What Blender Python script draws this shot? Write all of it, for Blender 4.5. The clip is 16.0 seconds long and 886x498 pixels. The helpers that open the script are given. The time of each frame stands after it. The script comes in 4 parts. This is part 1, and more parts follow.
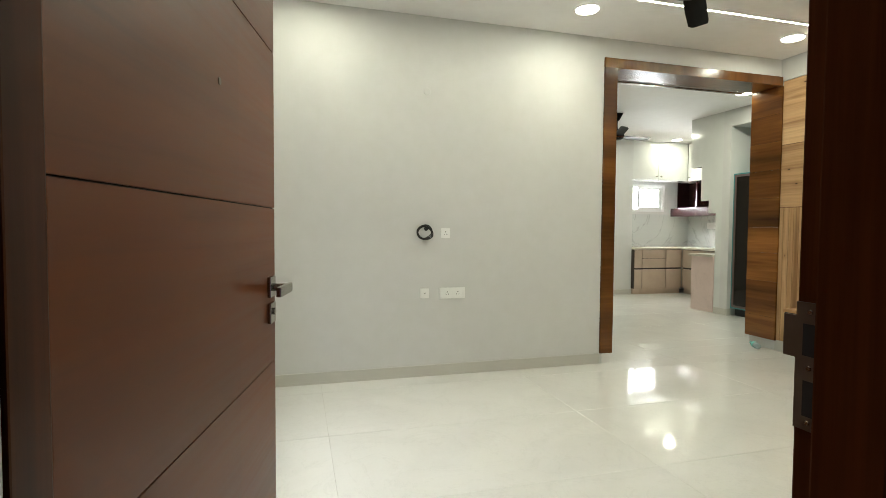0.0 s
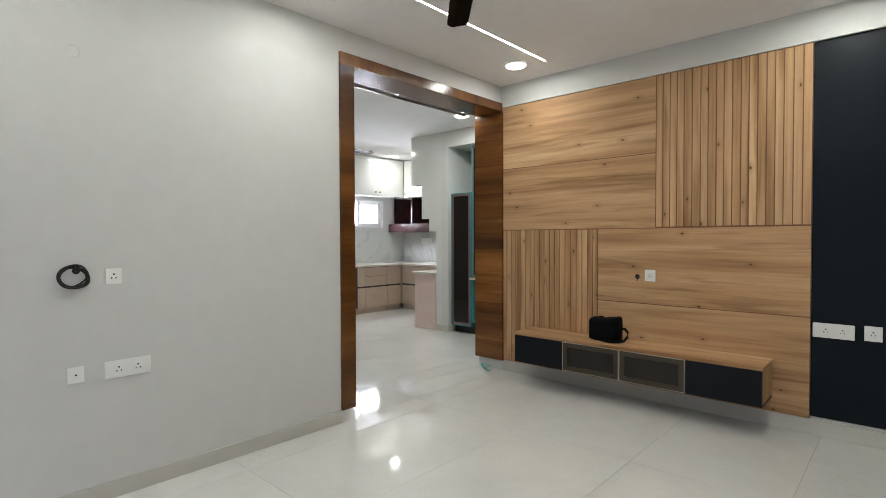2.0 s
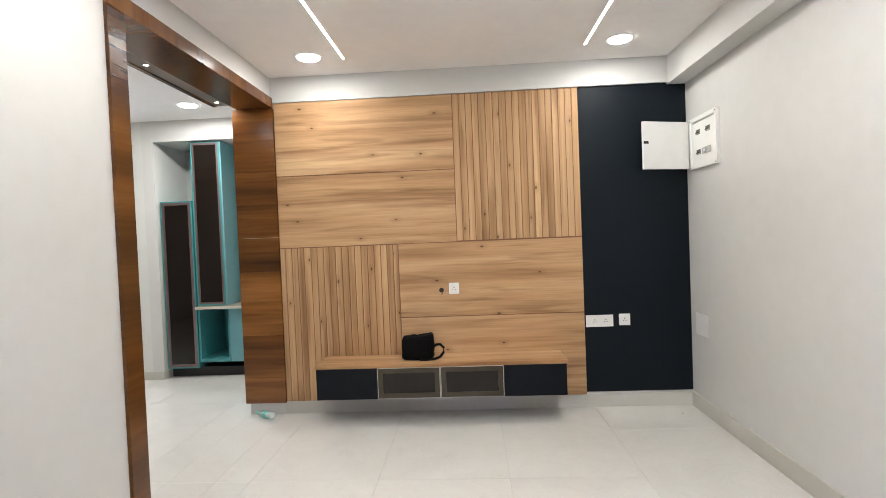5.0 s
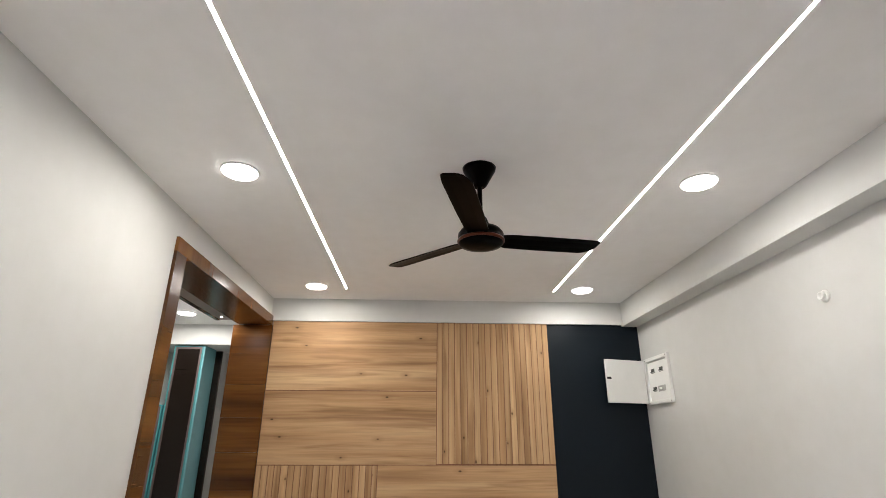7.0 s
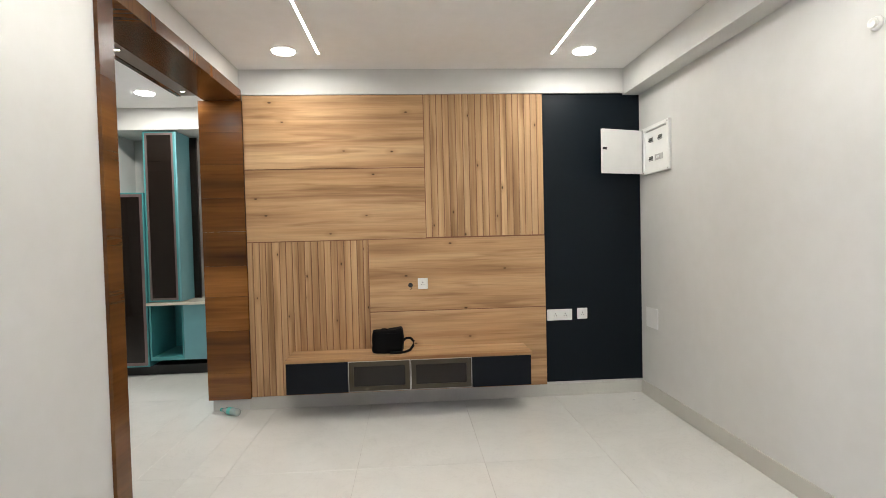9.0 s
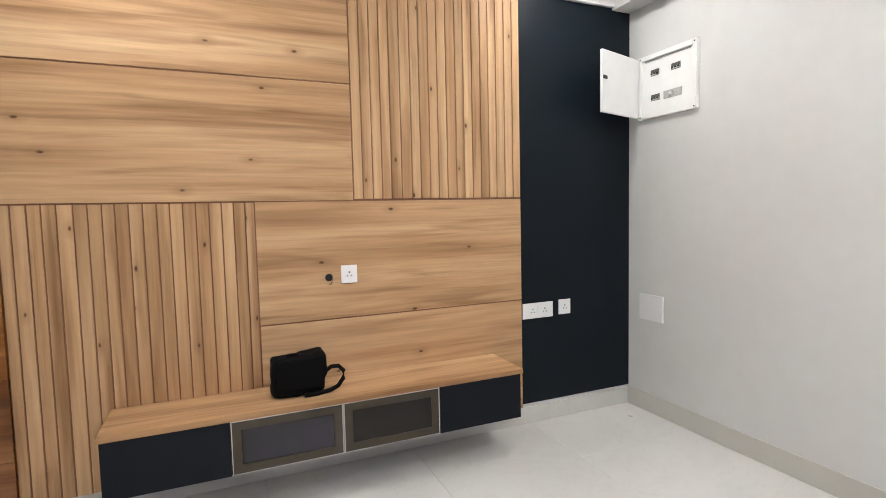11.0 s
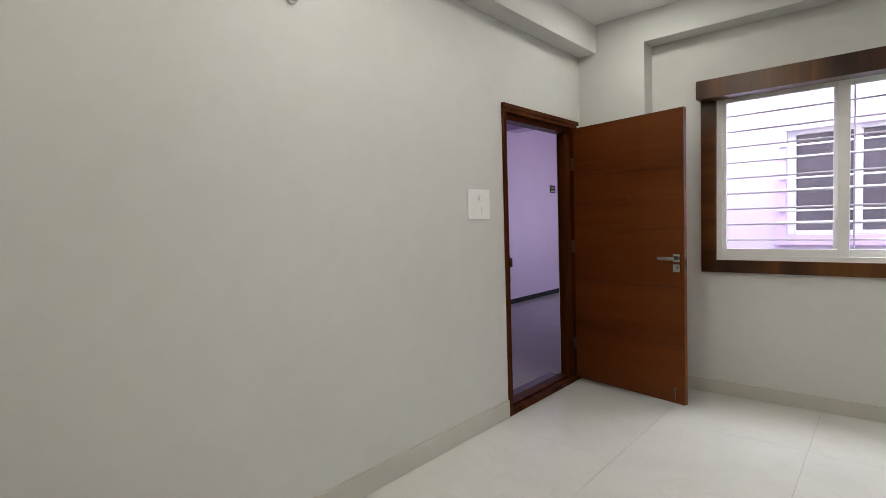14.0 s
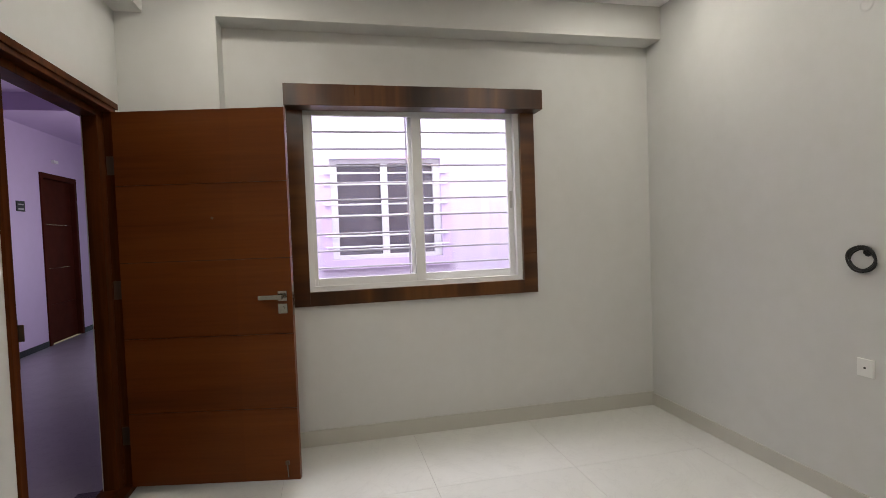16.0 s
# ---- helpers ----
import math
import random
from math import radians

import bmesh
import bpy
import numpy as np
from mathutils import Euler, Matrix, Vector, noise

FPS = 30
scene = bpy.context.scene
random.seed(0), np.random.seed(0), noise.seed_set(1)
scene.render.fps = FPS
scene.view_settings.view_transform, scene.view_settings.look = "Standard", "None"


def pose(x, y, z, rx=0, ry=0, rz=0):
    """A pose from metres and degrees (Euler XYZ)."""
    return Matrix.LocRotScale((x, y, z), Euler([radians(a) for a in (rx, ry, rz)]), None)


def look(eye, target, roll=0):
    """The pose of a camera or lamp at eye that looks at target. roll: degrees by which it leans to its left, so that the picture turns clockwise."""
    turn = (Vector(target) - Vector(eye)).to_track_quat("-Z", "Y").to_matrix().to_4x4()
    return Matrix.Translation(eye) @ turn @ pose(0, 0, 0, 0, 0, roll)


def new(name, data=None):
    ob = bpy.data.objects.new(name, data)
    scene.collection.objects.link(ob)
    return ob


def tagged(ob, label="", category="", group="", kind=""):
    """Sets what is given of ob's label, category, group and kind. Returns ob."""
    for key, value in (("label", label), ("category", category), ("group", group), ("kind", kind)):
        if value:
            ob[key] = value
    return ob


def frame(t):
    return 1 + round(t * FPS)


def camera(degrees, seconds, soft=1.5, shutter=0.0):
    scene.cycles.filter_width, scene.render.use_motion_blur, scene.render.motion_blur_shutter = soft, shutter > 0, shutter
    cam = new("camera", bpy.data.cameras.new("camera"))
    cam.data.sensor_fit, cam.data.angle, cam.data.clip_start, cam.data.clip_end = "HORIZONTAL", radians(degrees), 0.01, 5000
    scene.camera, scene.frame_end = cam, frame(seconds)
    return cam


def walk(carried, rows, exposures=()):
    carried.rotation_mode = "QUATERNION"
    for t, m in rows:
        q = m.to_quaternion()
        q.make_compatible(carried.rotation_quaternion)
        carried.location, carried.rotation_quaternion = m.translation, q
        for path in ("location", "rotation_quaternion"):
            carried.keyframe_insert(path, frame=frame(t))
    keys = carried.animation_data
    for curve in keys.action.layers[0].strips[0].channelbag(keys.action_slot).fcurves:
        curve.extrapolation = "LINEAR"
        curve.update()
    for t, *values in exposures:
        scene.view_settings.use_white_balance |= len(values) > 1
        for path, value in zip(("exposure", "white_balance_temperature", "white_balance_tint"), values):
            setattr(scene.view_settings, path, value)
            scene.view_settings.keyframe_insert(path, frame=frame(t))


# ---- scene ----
cam = camera(81.7, 16.0, soft=0.75)
PATH = [
    (0, (0.581, -0.549, 1.195), (1.128, 1.373, 1.114), 0.4),
    (0.5, (0.570, -0.315, 1.218), (1.340, 1.530, 1.136), 0.1),
    (1, (0.709, -0.108, 1.228), (1.672, 1.644, 1.167), 0.1),
    (1.5, (0.843, 0.097, 1.283), (2.04, 1.699, 1.25), 0.5),
    (2, (0.926, 0.377, 1.349), (2.403, 1.725, 1.305), -0.2),
    (2.5, (1.004, 0.524, 1.374), (2.66, 1.643, 1.288), -0.8),
    (3, (1.165, 0.741, 1.419), (2.954, 1.629, 1.306), -0.7),
    (3.2, (1.209, 0.834, 1.421), (3.046, 1.619, 1.313), -0.8),
    (5.3, (0.739, 1.893, 1.496), (2.738, 1.934, 1.487), -2.0),
    (5.5, (0.643, 1.931, 1.514), (2.643, 1.934, 1.55), -1.6),
    (6, (0.502, 2.005, 1.56), (2.479, 1.934, 1.857), -1.1),
    (6.5, (0.442, 2.058, 1.602), (2.37, 1.972, 2.129), -0.5),
    (7, (0.426, 2.059, 1.624), (2.298, 1.98, 2.323), 0.2),
    (7.5, (0.407, 2.053, 1.643), (2.24, 1.987, 2.44), 0.6),
    (8, (0.46, 2.068, 1.609), (2.389, 1.983, 2.129), 0.1),
    (8.5, (0.55, 2.06, 1.529), (2.546, 1.974, 1.625), -1.0),
    (8.7, (0.611, 2.053, 1.489), (2.61, 1.97, 1.481), -1.3),
    (10.8, (2.28, 2.464, 1.361), (4.191, 1.896, 1.212), -0.9),
    (11, (2.466, 2.561, 1.346), (4.299, 1.775, 1.206), -1.3),
    (11.5, (2.913, 2.594, 1.358), (4.46, 1.335, 1.214), -1.0),
    (12, (3.378, 2.638, 1.349), (4.384, 0.916, 1.197), -1.5),
    (12.5, (3.747, 2.519, 1.317), (4.064, 0.547, 1.212), -1.7),
    (13, (4.011, 2.387, 1.405), (3.575, 0.439, 1.278), -2.2),
    (13.5, (4.068, 2.221, 1.318), (3.07, 0.491, 1.223), -1.6),
    (14, (4.16, 1.956, 1.334), (2.66, 0.637, 1.229), -1.8),
    (14.5, (4.091, 1.699, 1.326), (2.287, 0.843, 1.221), -2.0),
    (15, (3.94, 1.472, 1.344), (1.985, 1.059, 1.248), -2.1),
    (15.5, (3.726, 1.212, 1.341), (1.729, 1.269, 1.256), -2.5),
    (16, (3.382, 1.103, 1.357), (1.432, 1.543, 1.286), -2.1),
]
EXPOSURES = [
    (0.0, 0.88, 7000, -4),
    (0.5, 0.78, 6250, -1),
    (1.0, 0.77, 6100, -1),
    (1.5, 0.62, 6100, 0),
    (2.0, 0.62, 6200, 5),
    (2.5, 1.19, 6300, 8),
    (3.0, 1.24, 6300, 10),
    (5.5, 1.32, 6300, 11),
    (6.0, 1.09, 6350, 12),
    (6.5, 0.88, 6400, 11),
    (7.0, 0.83, 6450, 10),
    (7.5, 0.81, 6500, 10),
    (8.0, 0.66, 6500, 9),
    (8.5, 0.94, 6450, 8),
    (11.0, 1.40, 6100, 12),
    (11.5, 1.73, 5820, 4),
    (12.0, 1.33, 5800, 5),
    (12.5, 1.32, 5950, 7),
    (13.0, 1.39, 6150, 8),
    (13.5, 1.13, 6350, 7),
    (14.0, 0.45, 6550, 6),
    (14.5, 0.81, 6600, 4),
    (15.0, 0.91, 6550, 6),
    (15.5, 0.23, 6870, 6),
    (16.0, 0.30, 6750, 8),
]
walk(cam, [(t, look(eye, target, roll)) for t, eye, target, roll in PATH], EXPOSURES)

# ---------------------------------------------------------------- world and lamps
world = bpy.data.worlds.new("sky")
scene.world = world
world.use_nodes = True
wn = world.node_tree
sky = wn.nodes.new("ShaderNodeTexSky")
sky.sky_type, sky.sun_disc = "NISHITA", False
sky.sun_elevation, sky.sun_rotation = radians(50), radians(200)
wn.links.new(sky.outputs[0], wn.nodes["Background"].inputs[0])
wn.nodes["Background"].inputs[1].default_value = 0.12


def area_lamp(name, eye, target, power, colour, sx, sy=0.0, shape="RECTANGLE"):
    lamp = bpy.data.lights.new(name, "AREA")
    lamp.shape, lamp.size, lamp.energy, lamp.color = shape, sx, power, colour
    if sy:
        lamp.size_y = sy
    ob = new(name, lamp)
    ob.matrix_world = look(eye, target)
    return ob


WARM = (1.0, 0.965, 0.89)
DAY = (0.90, 0.88, 1.0)
HALL_LAMPS = [(x, y) for x in (0.69, 2.71, 4.73) for y in (0.65, 2.97)]
DINING_LAMPS = [(5.83, 4.53), (5.45, 7.05), (7.38, 7.5)]
for x, y in HALL_LAMPS:
    area_lamp("downlight_lamp", (x, y, 2.853), (x, y, 0), 2.3, WARM, 0.15, shape="DISK")
for (x, y), power in zip(DINING_LAMPS, (11.5, 10, 5)):
    area_lamp("downlight_lamp", (x, y, 2.853), (x, y, 0), power, WARM, 0.15, shape="DISK")
# the open light well top, an added unseen corridor opening and the kitchen window
area_lamp("well_daylight", (-1.07, 1.9, 3.6), (-1.07, 1.9, 0), 230, DAY, 1.5, 4.6)
# added lamp that brightens the corridor; its opening is never in view
area_lamp("corridor_fill_lamp", (-3.4, -0.22, 1.75), (-3.4, -2.6, 1.2), 20, (0.96, 0.90, 1.0), 2.3, 1.4)
area_lamp("kitchen_daylight", (7.30, 8.3, 1.8), (7.2, 6.0, 1.2), 42, DAY, 0.58, 0.5)


# ---------------------------------------------------------------- materials
class Nodes:
    """A short way to wire up a material."""

    def __init__(self, name):
        self.mat = bpy.data.materials.new(name)
        self.mat.use_nodes = True
        self.tree = self.mat.node_tree
        self.bsdf = self.tree.nodes["Principled BSDF"]

    def add(self, kind, **values):
        node = self.tree.nodes.new("ShaderNode" + kind)
        for key, value in values.items():
            if key in ("operation", "blend_type", "data_type", "feature", "interpolation_type"):
                if key == "operation":
                    node.operation = value
                elif key == "blend_type":
                    node.blend_type = value
                elif key == "data_type":
                    node.data_type = value
                elif key == "feature":
                    node.feature = value
            else:
                node.inputs[key.replace("_", " ")].default_value = value
        return node

    def link(self, a, b):
        self.tree.links.new(a, b)

    def coords(self, scale=(1, 1, 1), shift=True):
        tc = self.add("TexCoord")
        out = tc.outputs["Object"]
        if shift:
            info = self.add("ObjectInfo")
            mul = self.add("Math", operation="MULTIPLY")
            mul.inputs[1].default_value = 23.7
            self.link(info.outputs["Random"], mul.inputs[0])
            add = self.add("VectorMath", operation="ADD")
            self.link(out, add.inputs[0])
            self.link(mul.outputs[0], add.inputs[1])
            out = add.outputs[0]
        mp = self.add("Mapping")
        mp.inputs["Scale"].default_value = scale
        self.link(out, mp.inputs["Vector"])
        return mp.outputs[0]

    def noise(self, vec, scale, detail=3.0, rough=0.55, distortion=0.0):
        n = self.add("TexNoise", Scale=scale, Detail=detail, Roughness=rough, Distortion=distortion)
        self.link(vec, n.inputs["Vector"])
        return n.outputs["Fac"]

    def ramp(self, fac, stops):
        r = self.add("ValToRGB")
        e = r.color_ramp.elements
        e[0].position, e[0].color = stops[0][0], (*stops[0][1], 1)
        e[1].position, e[1].color = stops[-1][0], (*stops[-1][1], 1)
        for p, c in stops[1:-1]:
            k = e.new(p)
            k.color = (*c, 1)
        self.link(fac, r.inputs[0])
        return r.outputs[0]

    def mix(self, fac, a, b, blend="MIX"):
        m = self.add("Mix", data_type="RGBA", blend_type=blend)
        for sock, v in ((m.inputs[0], fac), (m.inputs[6], a), (m.inputs[7], b)):
            if isinstance(v, (int, float)):
                sock.default_value = v
            elif isinstance(v, tuple):
                sock.default_value = (*v, 1)
            else:
                self.link(v, sock)
        return m.outputs[2]

    def bump(self, height, strength, distance=0.002):
        b = self.add("Bump", Strength=strength, Distance=distance)
        self.link(height, b.inputs["Height"])
        self.link(b.outputs[0], self.bsdf.inputs["Normal"])

    def set(self, **values):
        for key, value in values.items():
            sock = self.bsdf.inputs[key.replace("_", " ")]
            if isinstance(value, bpy.types.NodeSocket):
                self.link(value, sock)
            else:
                sock.default_value = (*value, 1) if isinstance(value, tuple) else value
        return self.mat


def plain(name, colour, rough=0.5, metal=0.0, vary=0.08, scale=6.0, bump=0.0, coat=0.0, bump_scale=150.0, spec=0.5):
    n = Nodes(name)
    v = n.coords()
    fac = n.noise(v, scale, 4)
    dark = tuple(c * (1 - vary) for c in colour)
    light = tuple(min(1.0, c * (1 + vary)) for c in colour)
    col = n.ramp(fac, [(0.3, dark), (0.7, light)])
    rr = n.add("MapRange", To_Min=max(0.02, rough * 0.95), To_Max=min(1, rough * 1.05))
    n.link(n.noise(v, scale * 1.5, 2), rr.inputs[0])
    if bump:
        n.bump(n.noise(v, bump_scale, 2), bump)
    return n.set(Base_Color=col, Roughness=rr.outputs[0], Metallic=metal, Specular_IOR_Level=spec, Coat_Weight=coat, Coat_Roughness=0.05)


def wood(name, tones, along, rough=0.4, bands=7.0, knots=0.0, hard=False, coat=0.0, grain=0.35, seed=True, spec=0.5, streaks=0.6, pieces=0.0, stretch=0.07, wave=1.0, relief=0.04):
    """tones: dark, middle, light; along: 0, 1 or 2, the axis of the grain."""
    n = Nodes(name)
    axes_of = along if isinstance(along, tuple) else (along,)
    s = [1.0, 1.0, 1.0]
    for k in axes_of:
        s[k] = stretch
    v = n.coords(tuple(s), seed)
    broad = n.noise(v, bands, 4, 0.55, 0.4 * wave)
    col = n.ramp(broad, [(0.30, tones[0]), (0.5, tones[1]), (0.68, tones[2])])
    if hard:
        col = n.ramp(broad, [(0.30, tones[0]), (0.44, tones[1]), (0.50, tones[2]), (0.56, tones[1]), (0.7, tones[0])])
    s2 = [1.0, 1.0, 1.0]
    for k in axes_of:
        s2[k] = 0.03
    fine = n.noise(n.coords(tuple(s2), seed), 62, 4, 0.6)
    g = n.ramp(fine, [(0.35, tuple(1 - grain for _ in range(3))), (0.6, (1.0, 1.0, 1.0))])
    col = n.mix(1.0, col, g, "MULTIPLY")
    s4 = [1.0, 1.0, 1.0]
    for k in axes_of:
        s4[k] = stretch * 0.7
    streak = n.noise(n.coords(tuple(s4), seed), 24, 4, 0.6, 0.6 * wave)
    st = n.ramp(streak, [(0.30, (0.50, 0.43, 0.37)), (0.40, (0.86, 0.83, 0.80)), (0.50, (1.0, 1.0, 1.0))])
    col = n.mix(streaks, col, st, "MULTIPLY")
    if knots:
        s5 = [1.0, 1.0, 1.0]
        s5[along] = stretch * 1.2
        soft = n.noise(n.coords(tuple(s5), seed), 13, 3, 0.5, 1.2 * wave)
        col = n.mix(0.6, col, n.ramp(soft, [(0.33, (0.58, 0.50, 0.44)), (0.46, (1.0, 1.0, 1.0)), (0.70, (1.06, 1.06, 1.05))]), "MULTIPLY")
    if pieces:
        info = n.add("ObjectInfo")
        tone = n.add("MapRange", To_Min=1.0 - pieces, To_Max=1.0 + pieces * 0.7)
        n.link(info.outputs["Random"], tone.inputs[0])
        col = n.mix(1.0, col, tone.outputs[0], "MULTIPLY")
    if knots:
        s3 = [1.0, 1.0, 1.0]
        s3[along] = 0.5
        v3 = n.coords(tuple(s3), seed)
        wob = n.noise(v3, 30, 2)
        vor = n.add("TexVoronoi", Scale=knots)
        vor.voronoi_dimensions = "2D"
        axes = n.add("SeparateXYZ")
        n.link(v3, axes.inputs[0])
        flat = n.add("CombineXYZ")
        n.link(axes.outputs[1], flat.inputs[0])
        n.link(axes.outputs[2], flat.inputs[1])
        n.link(flat.outputs[0], vor.inputs["Vector"])
        sep = n.add("SeparateColor")
        n.link(vor.outputs["Color"], sep.inputs[0])
        pick = n.add("Math", operation="GREATER_THAN")
        pick.inputs[1].default_value = 0.36
        n.link(sep.outputs[0], pick.inputs[0])
        d = n.add("Math", operation="MULTIPLY_ADD")
        n.link(wob, d.inputs[0])
        d.inputs[1].default_value = 0.05
        n.link(vor.outputs["Distance"], d.inputs[2])
        core = n.add("MapRange", From_Min=0.036, From_Max=0.062, To_Min=0.9, To_Max=0.0)
        n.link(d.outputs[0], core.inputs[0])
        halo = n.add("MapRange", From_Min=0.05, From_Max=0.17, To_Min=0.38, To_Max=0.0)
        n.link(d.outputs[0], halo.inputs[0])
        hk = n.add("Math", operation="MULTIPLY")
        n.link(halo.outputs[0], hk.inputs[0])
        n.link(pick.outputs[0], hk.inputs[1])
        col = n.mix(hk.outputs[0], col, tuple(c * 0.75 for c in tones[0]))
        k = n.add("Math", operation="MULTIPLY")
        n.link(core.outputs[0], k.inputs[0])
        n.link(pick.outputs[0], k.inputs[1])
        col = n.mix(k.outputs[0], col, tuple(c * 0.22 for c in tones[0]))
    if relief:
        n.bump(fine, relief, 0.0006)
    rr = n.add("MapRange", To_Min=rough * 0.8, To_Max=rough * 1.2)
    n.link(fine, rr.inputs[0])
    return n.set(Base_Color=col, Roughness=rr.outputs[0], Specular_IOR_Level=spec, Coat_Weight=coat, Coat_Roughness=0.08)


def paint(name, colour, rough=0.55, spec=0.4):
    n = Nodes(name)
    v = n.coords(shift=False)
    big = n.noise(v, 1.3, 4)
    fine = n.noise(v, 9, 5)
    a = n.ramp(big, [(0.35, tuple(c * 0.965 for c in colour)), (0.65, colour)])
    b = n.ramp(fine, [(0.35, (0.975, 0.975, 0.97)), (0.65, (1.0, 1.0, 1.0))])
    n.bump(n.noise(v, 70, 3), 0.10, 0.0015)
    return n.set(Base_Color=n.mix(1.0, a, b, "MULTIPLY"), Roughness=rough, Specular_IOR_Level=spec)


def tile_stone(name, colour, rough, vein=0.9, scale=1.2):
    n = Nodes(name)
    v = n.coords()
    cloud = n.noise(v, scale, 5, 0.6, 1.5)
    col = n.ramp(cloud, [(0.30, tuple(c * 0.93 for c in colour)), (0.6, colour)])
    line = n.noise(v, scale * 1.4, 6, 0.65, 2.5)
    lr = n.ramp(line, [(0.485, (1, 1, 1)), (0.5, (vein, vein, vein)), (0.515, (1, 1, 1))])
    col = n.mix(1.0, col, lr, "MULTIPLY")
    spot = n.noise(v, 60, 3)
    rr = n.add("MapRange", To_Min=rough * 0.8, To_Max=rough * 1.4)
    n.link(n.noise(v, 4, 4), rr.inputs[0])
    col = n.mix(1.0, col, n.ramp(spot, [(0.3, (0.985, 0.985, 0.985)), (0.6, (1, 1, 1))]), "MULTIPLY")
    return n.set(Base_Color=col, Roughness=rr.outputs[0], IOR=1.5)


def glow(name, colour, strength):
    n = Nodes(name)
    return n.set(Base_Color=(0.8, 0.8, 0.8), Emission_Color=colour, Emission_Strength=strength)


def glass(name, colour, rough=0.0, through_light=1.0):
    n = Nodes(name)
    return n.set(Base_Color=colour, Roughness=rough, Transmission_Weight=through_light, IOR=1.45)


WHITE = paint("white_wall_paint", (0.63, 0.627, 0.611))
CEIL = paint("white_ceiling_paint", (0.88, 0.868, 0.86), 0.7)
NAVY = paint("navy_wall_paint", (0.0050, 0.0088, 0.0135), 0.45, 0.17)
LILAC = paint("lilac_wall_paint", (0.64, 0.52, 0.74), 0.6)
LILAC_PALE = paint("pale_lilac_wall_paint", (0.66, 0.59, 0.72), 0.7)
FLOOR_TILE = tile_stone("polished_floor_tile", (0.67, 0.667, 0.636), 0.05, 0.95)
GROUT = plain("grout", (0.48, 0.465, 0.43), 0.8)
SKIRT = plain("skirting_tile", (0.52, 0.505, 0.458), 0.28, vary=0.03, scale=3)
SKIRT_PALE = tile_stone("pale_skirting_tile", (0.62, 0.61, 0.57), 0.2, 0.95)
OAK_H = wood("oak_laminate_level", ((0.34, 0.185, 0.084), (0.535, 0.334, 0.176), (0.63, 0.425, 0.242)), 1, 0.5, 6.5, 4.2, grain=0.16, streaks=0.52, spec=0.15, pieces=0.04, stretch=0.055, wave=0.6)
OAK_V = wood("oak_laminate_upright", ((0.33, 0.180, 0.082), (0.535, 0.334, 0.174), (0.63, 0.423, 0.238)), 2, 0.5, 8.0, 4.8, grain=0.14, streaks=0.45, spec=0.15, pieces=0.11, stretch=0.055, wave=0.5)
OAK_DARK = plain("groove_board", (0.20, 0.085, 0.035), 0.6)
WALNUT_H = wood("walnut_laminate_level", ((0.045, 0.015, 0.003), (0.118, 0.043, 0.009), (0.215, 0.086, 0.020)), (1, 2), 0.22, 3.2, 0, streaks=0.3, grain=0.12, spec=0.5, wave=0.5)
WALNUT_Y = wood("walnut_laminate_cross", ((0.068, 0.021, 0.004), (0.168, 0.061, 0.013), (0.30, 0.124, 0.029)), 1, 0.24, 5.0, 0, streaks=0.5, grain=0.15, pieces=0.28, wave=0.5)
WALNUT_V = wood("walnut_laminate_upright", ((0.034, 0.010, 0.002), (0.098, 0.034, 0.007), (0.178, 0.069, 0.015)), (0, 1), 0.24, 3.6, 0, streaks=0.35, grain=0.14, spec=0.45, wave=0.5)
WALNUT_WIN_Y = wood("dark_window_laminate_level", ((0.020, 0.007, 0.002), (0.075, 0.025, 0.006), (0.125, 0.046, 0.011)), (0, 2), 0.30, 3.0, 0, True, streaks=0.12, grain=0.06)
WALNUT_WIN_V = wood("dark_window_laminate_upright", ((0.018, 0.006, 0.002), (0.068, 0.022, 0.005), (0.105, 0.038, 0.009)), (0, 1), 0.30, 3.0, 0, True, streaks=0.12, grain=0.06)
TEAK = wood("teak_door_veneer", ((0.074, 0.0180, 0.0030), (0.120, 0.0300, 0.0050), (0.156, 0.043, 0.008)), 0, 0.36, 3.0, 0, False, 0.0, 0.10, False, 0.20, 0.35, relief=0.0)
TEAK_LIGHT = wood("light_teak_door_veneer", ((0.084, 0.021, 0.0034), (0.128, 0.032, 0.0050), (0.165, 0.046, 0.0085)), 0, 0.36, 3.0, 0, False, 0.0, 0.10, False, 0.20, 0.3, relief=0.0)
TEAK_DULL = plain("dull_red_brown_veneer", (0.060, 0.012, 0.006), 0.75, vary=0.15, spec=0.08)
TEAK_FRAME = wood("teak_door_frame", ((0.045, 0.012, 0.003), (0.078, 0.021, 0.006), (0.110, 0.033, 0.010)), 2, 0.30, 9.0, 0, False, 0.0, 0.25, True, 0.03, relief=0.01)
DARK_GAP = plain("dark_gap", (0.012, 0.008, 0.006), 0.8)
NAVY_LAM = plain("navy_laminate", (0.0040, 0.0060, 0.0105), 0.42, spec=0.2)
CHAMPAGNE = plain("champagne_aluminium", (0.070, 0.058, 0.040), 0.35, 0.6)
SILVER = plain("bright_edge_strip", (0.62, 0.60, 0.56), 0.35, 0.6)
SMOKE = glass("smoked_glass", (0.012, 0.008, 0.006), 0.02, 0.25)
CLEAR = glass("window_glass", (0.97, 0.98, 0.98), 0.0, 1.0)
CABINET_IN = plain("cabinet_inside", (0.035, 0.024, 0.017), 0.6)
PLASTIC = plain("white_plastic", (0.81, 0.81, 0.79), 0.30, vary=0.004, scale=2)
PLASTIC_GREY = plain("grey_plastic", (0.42, 0.42, 0.40), 0.4)
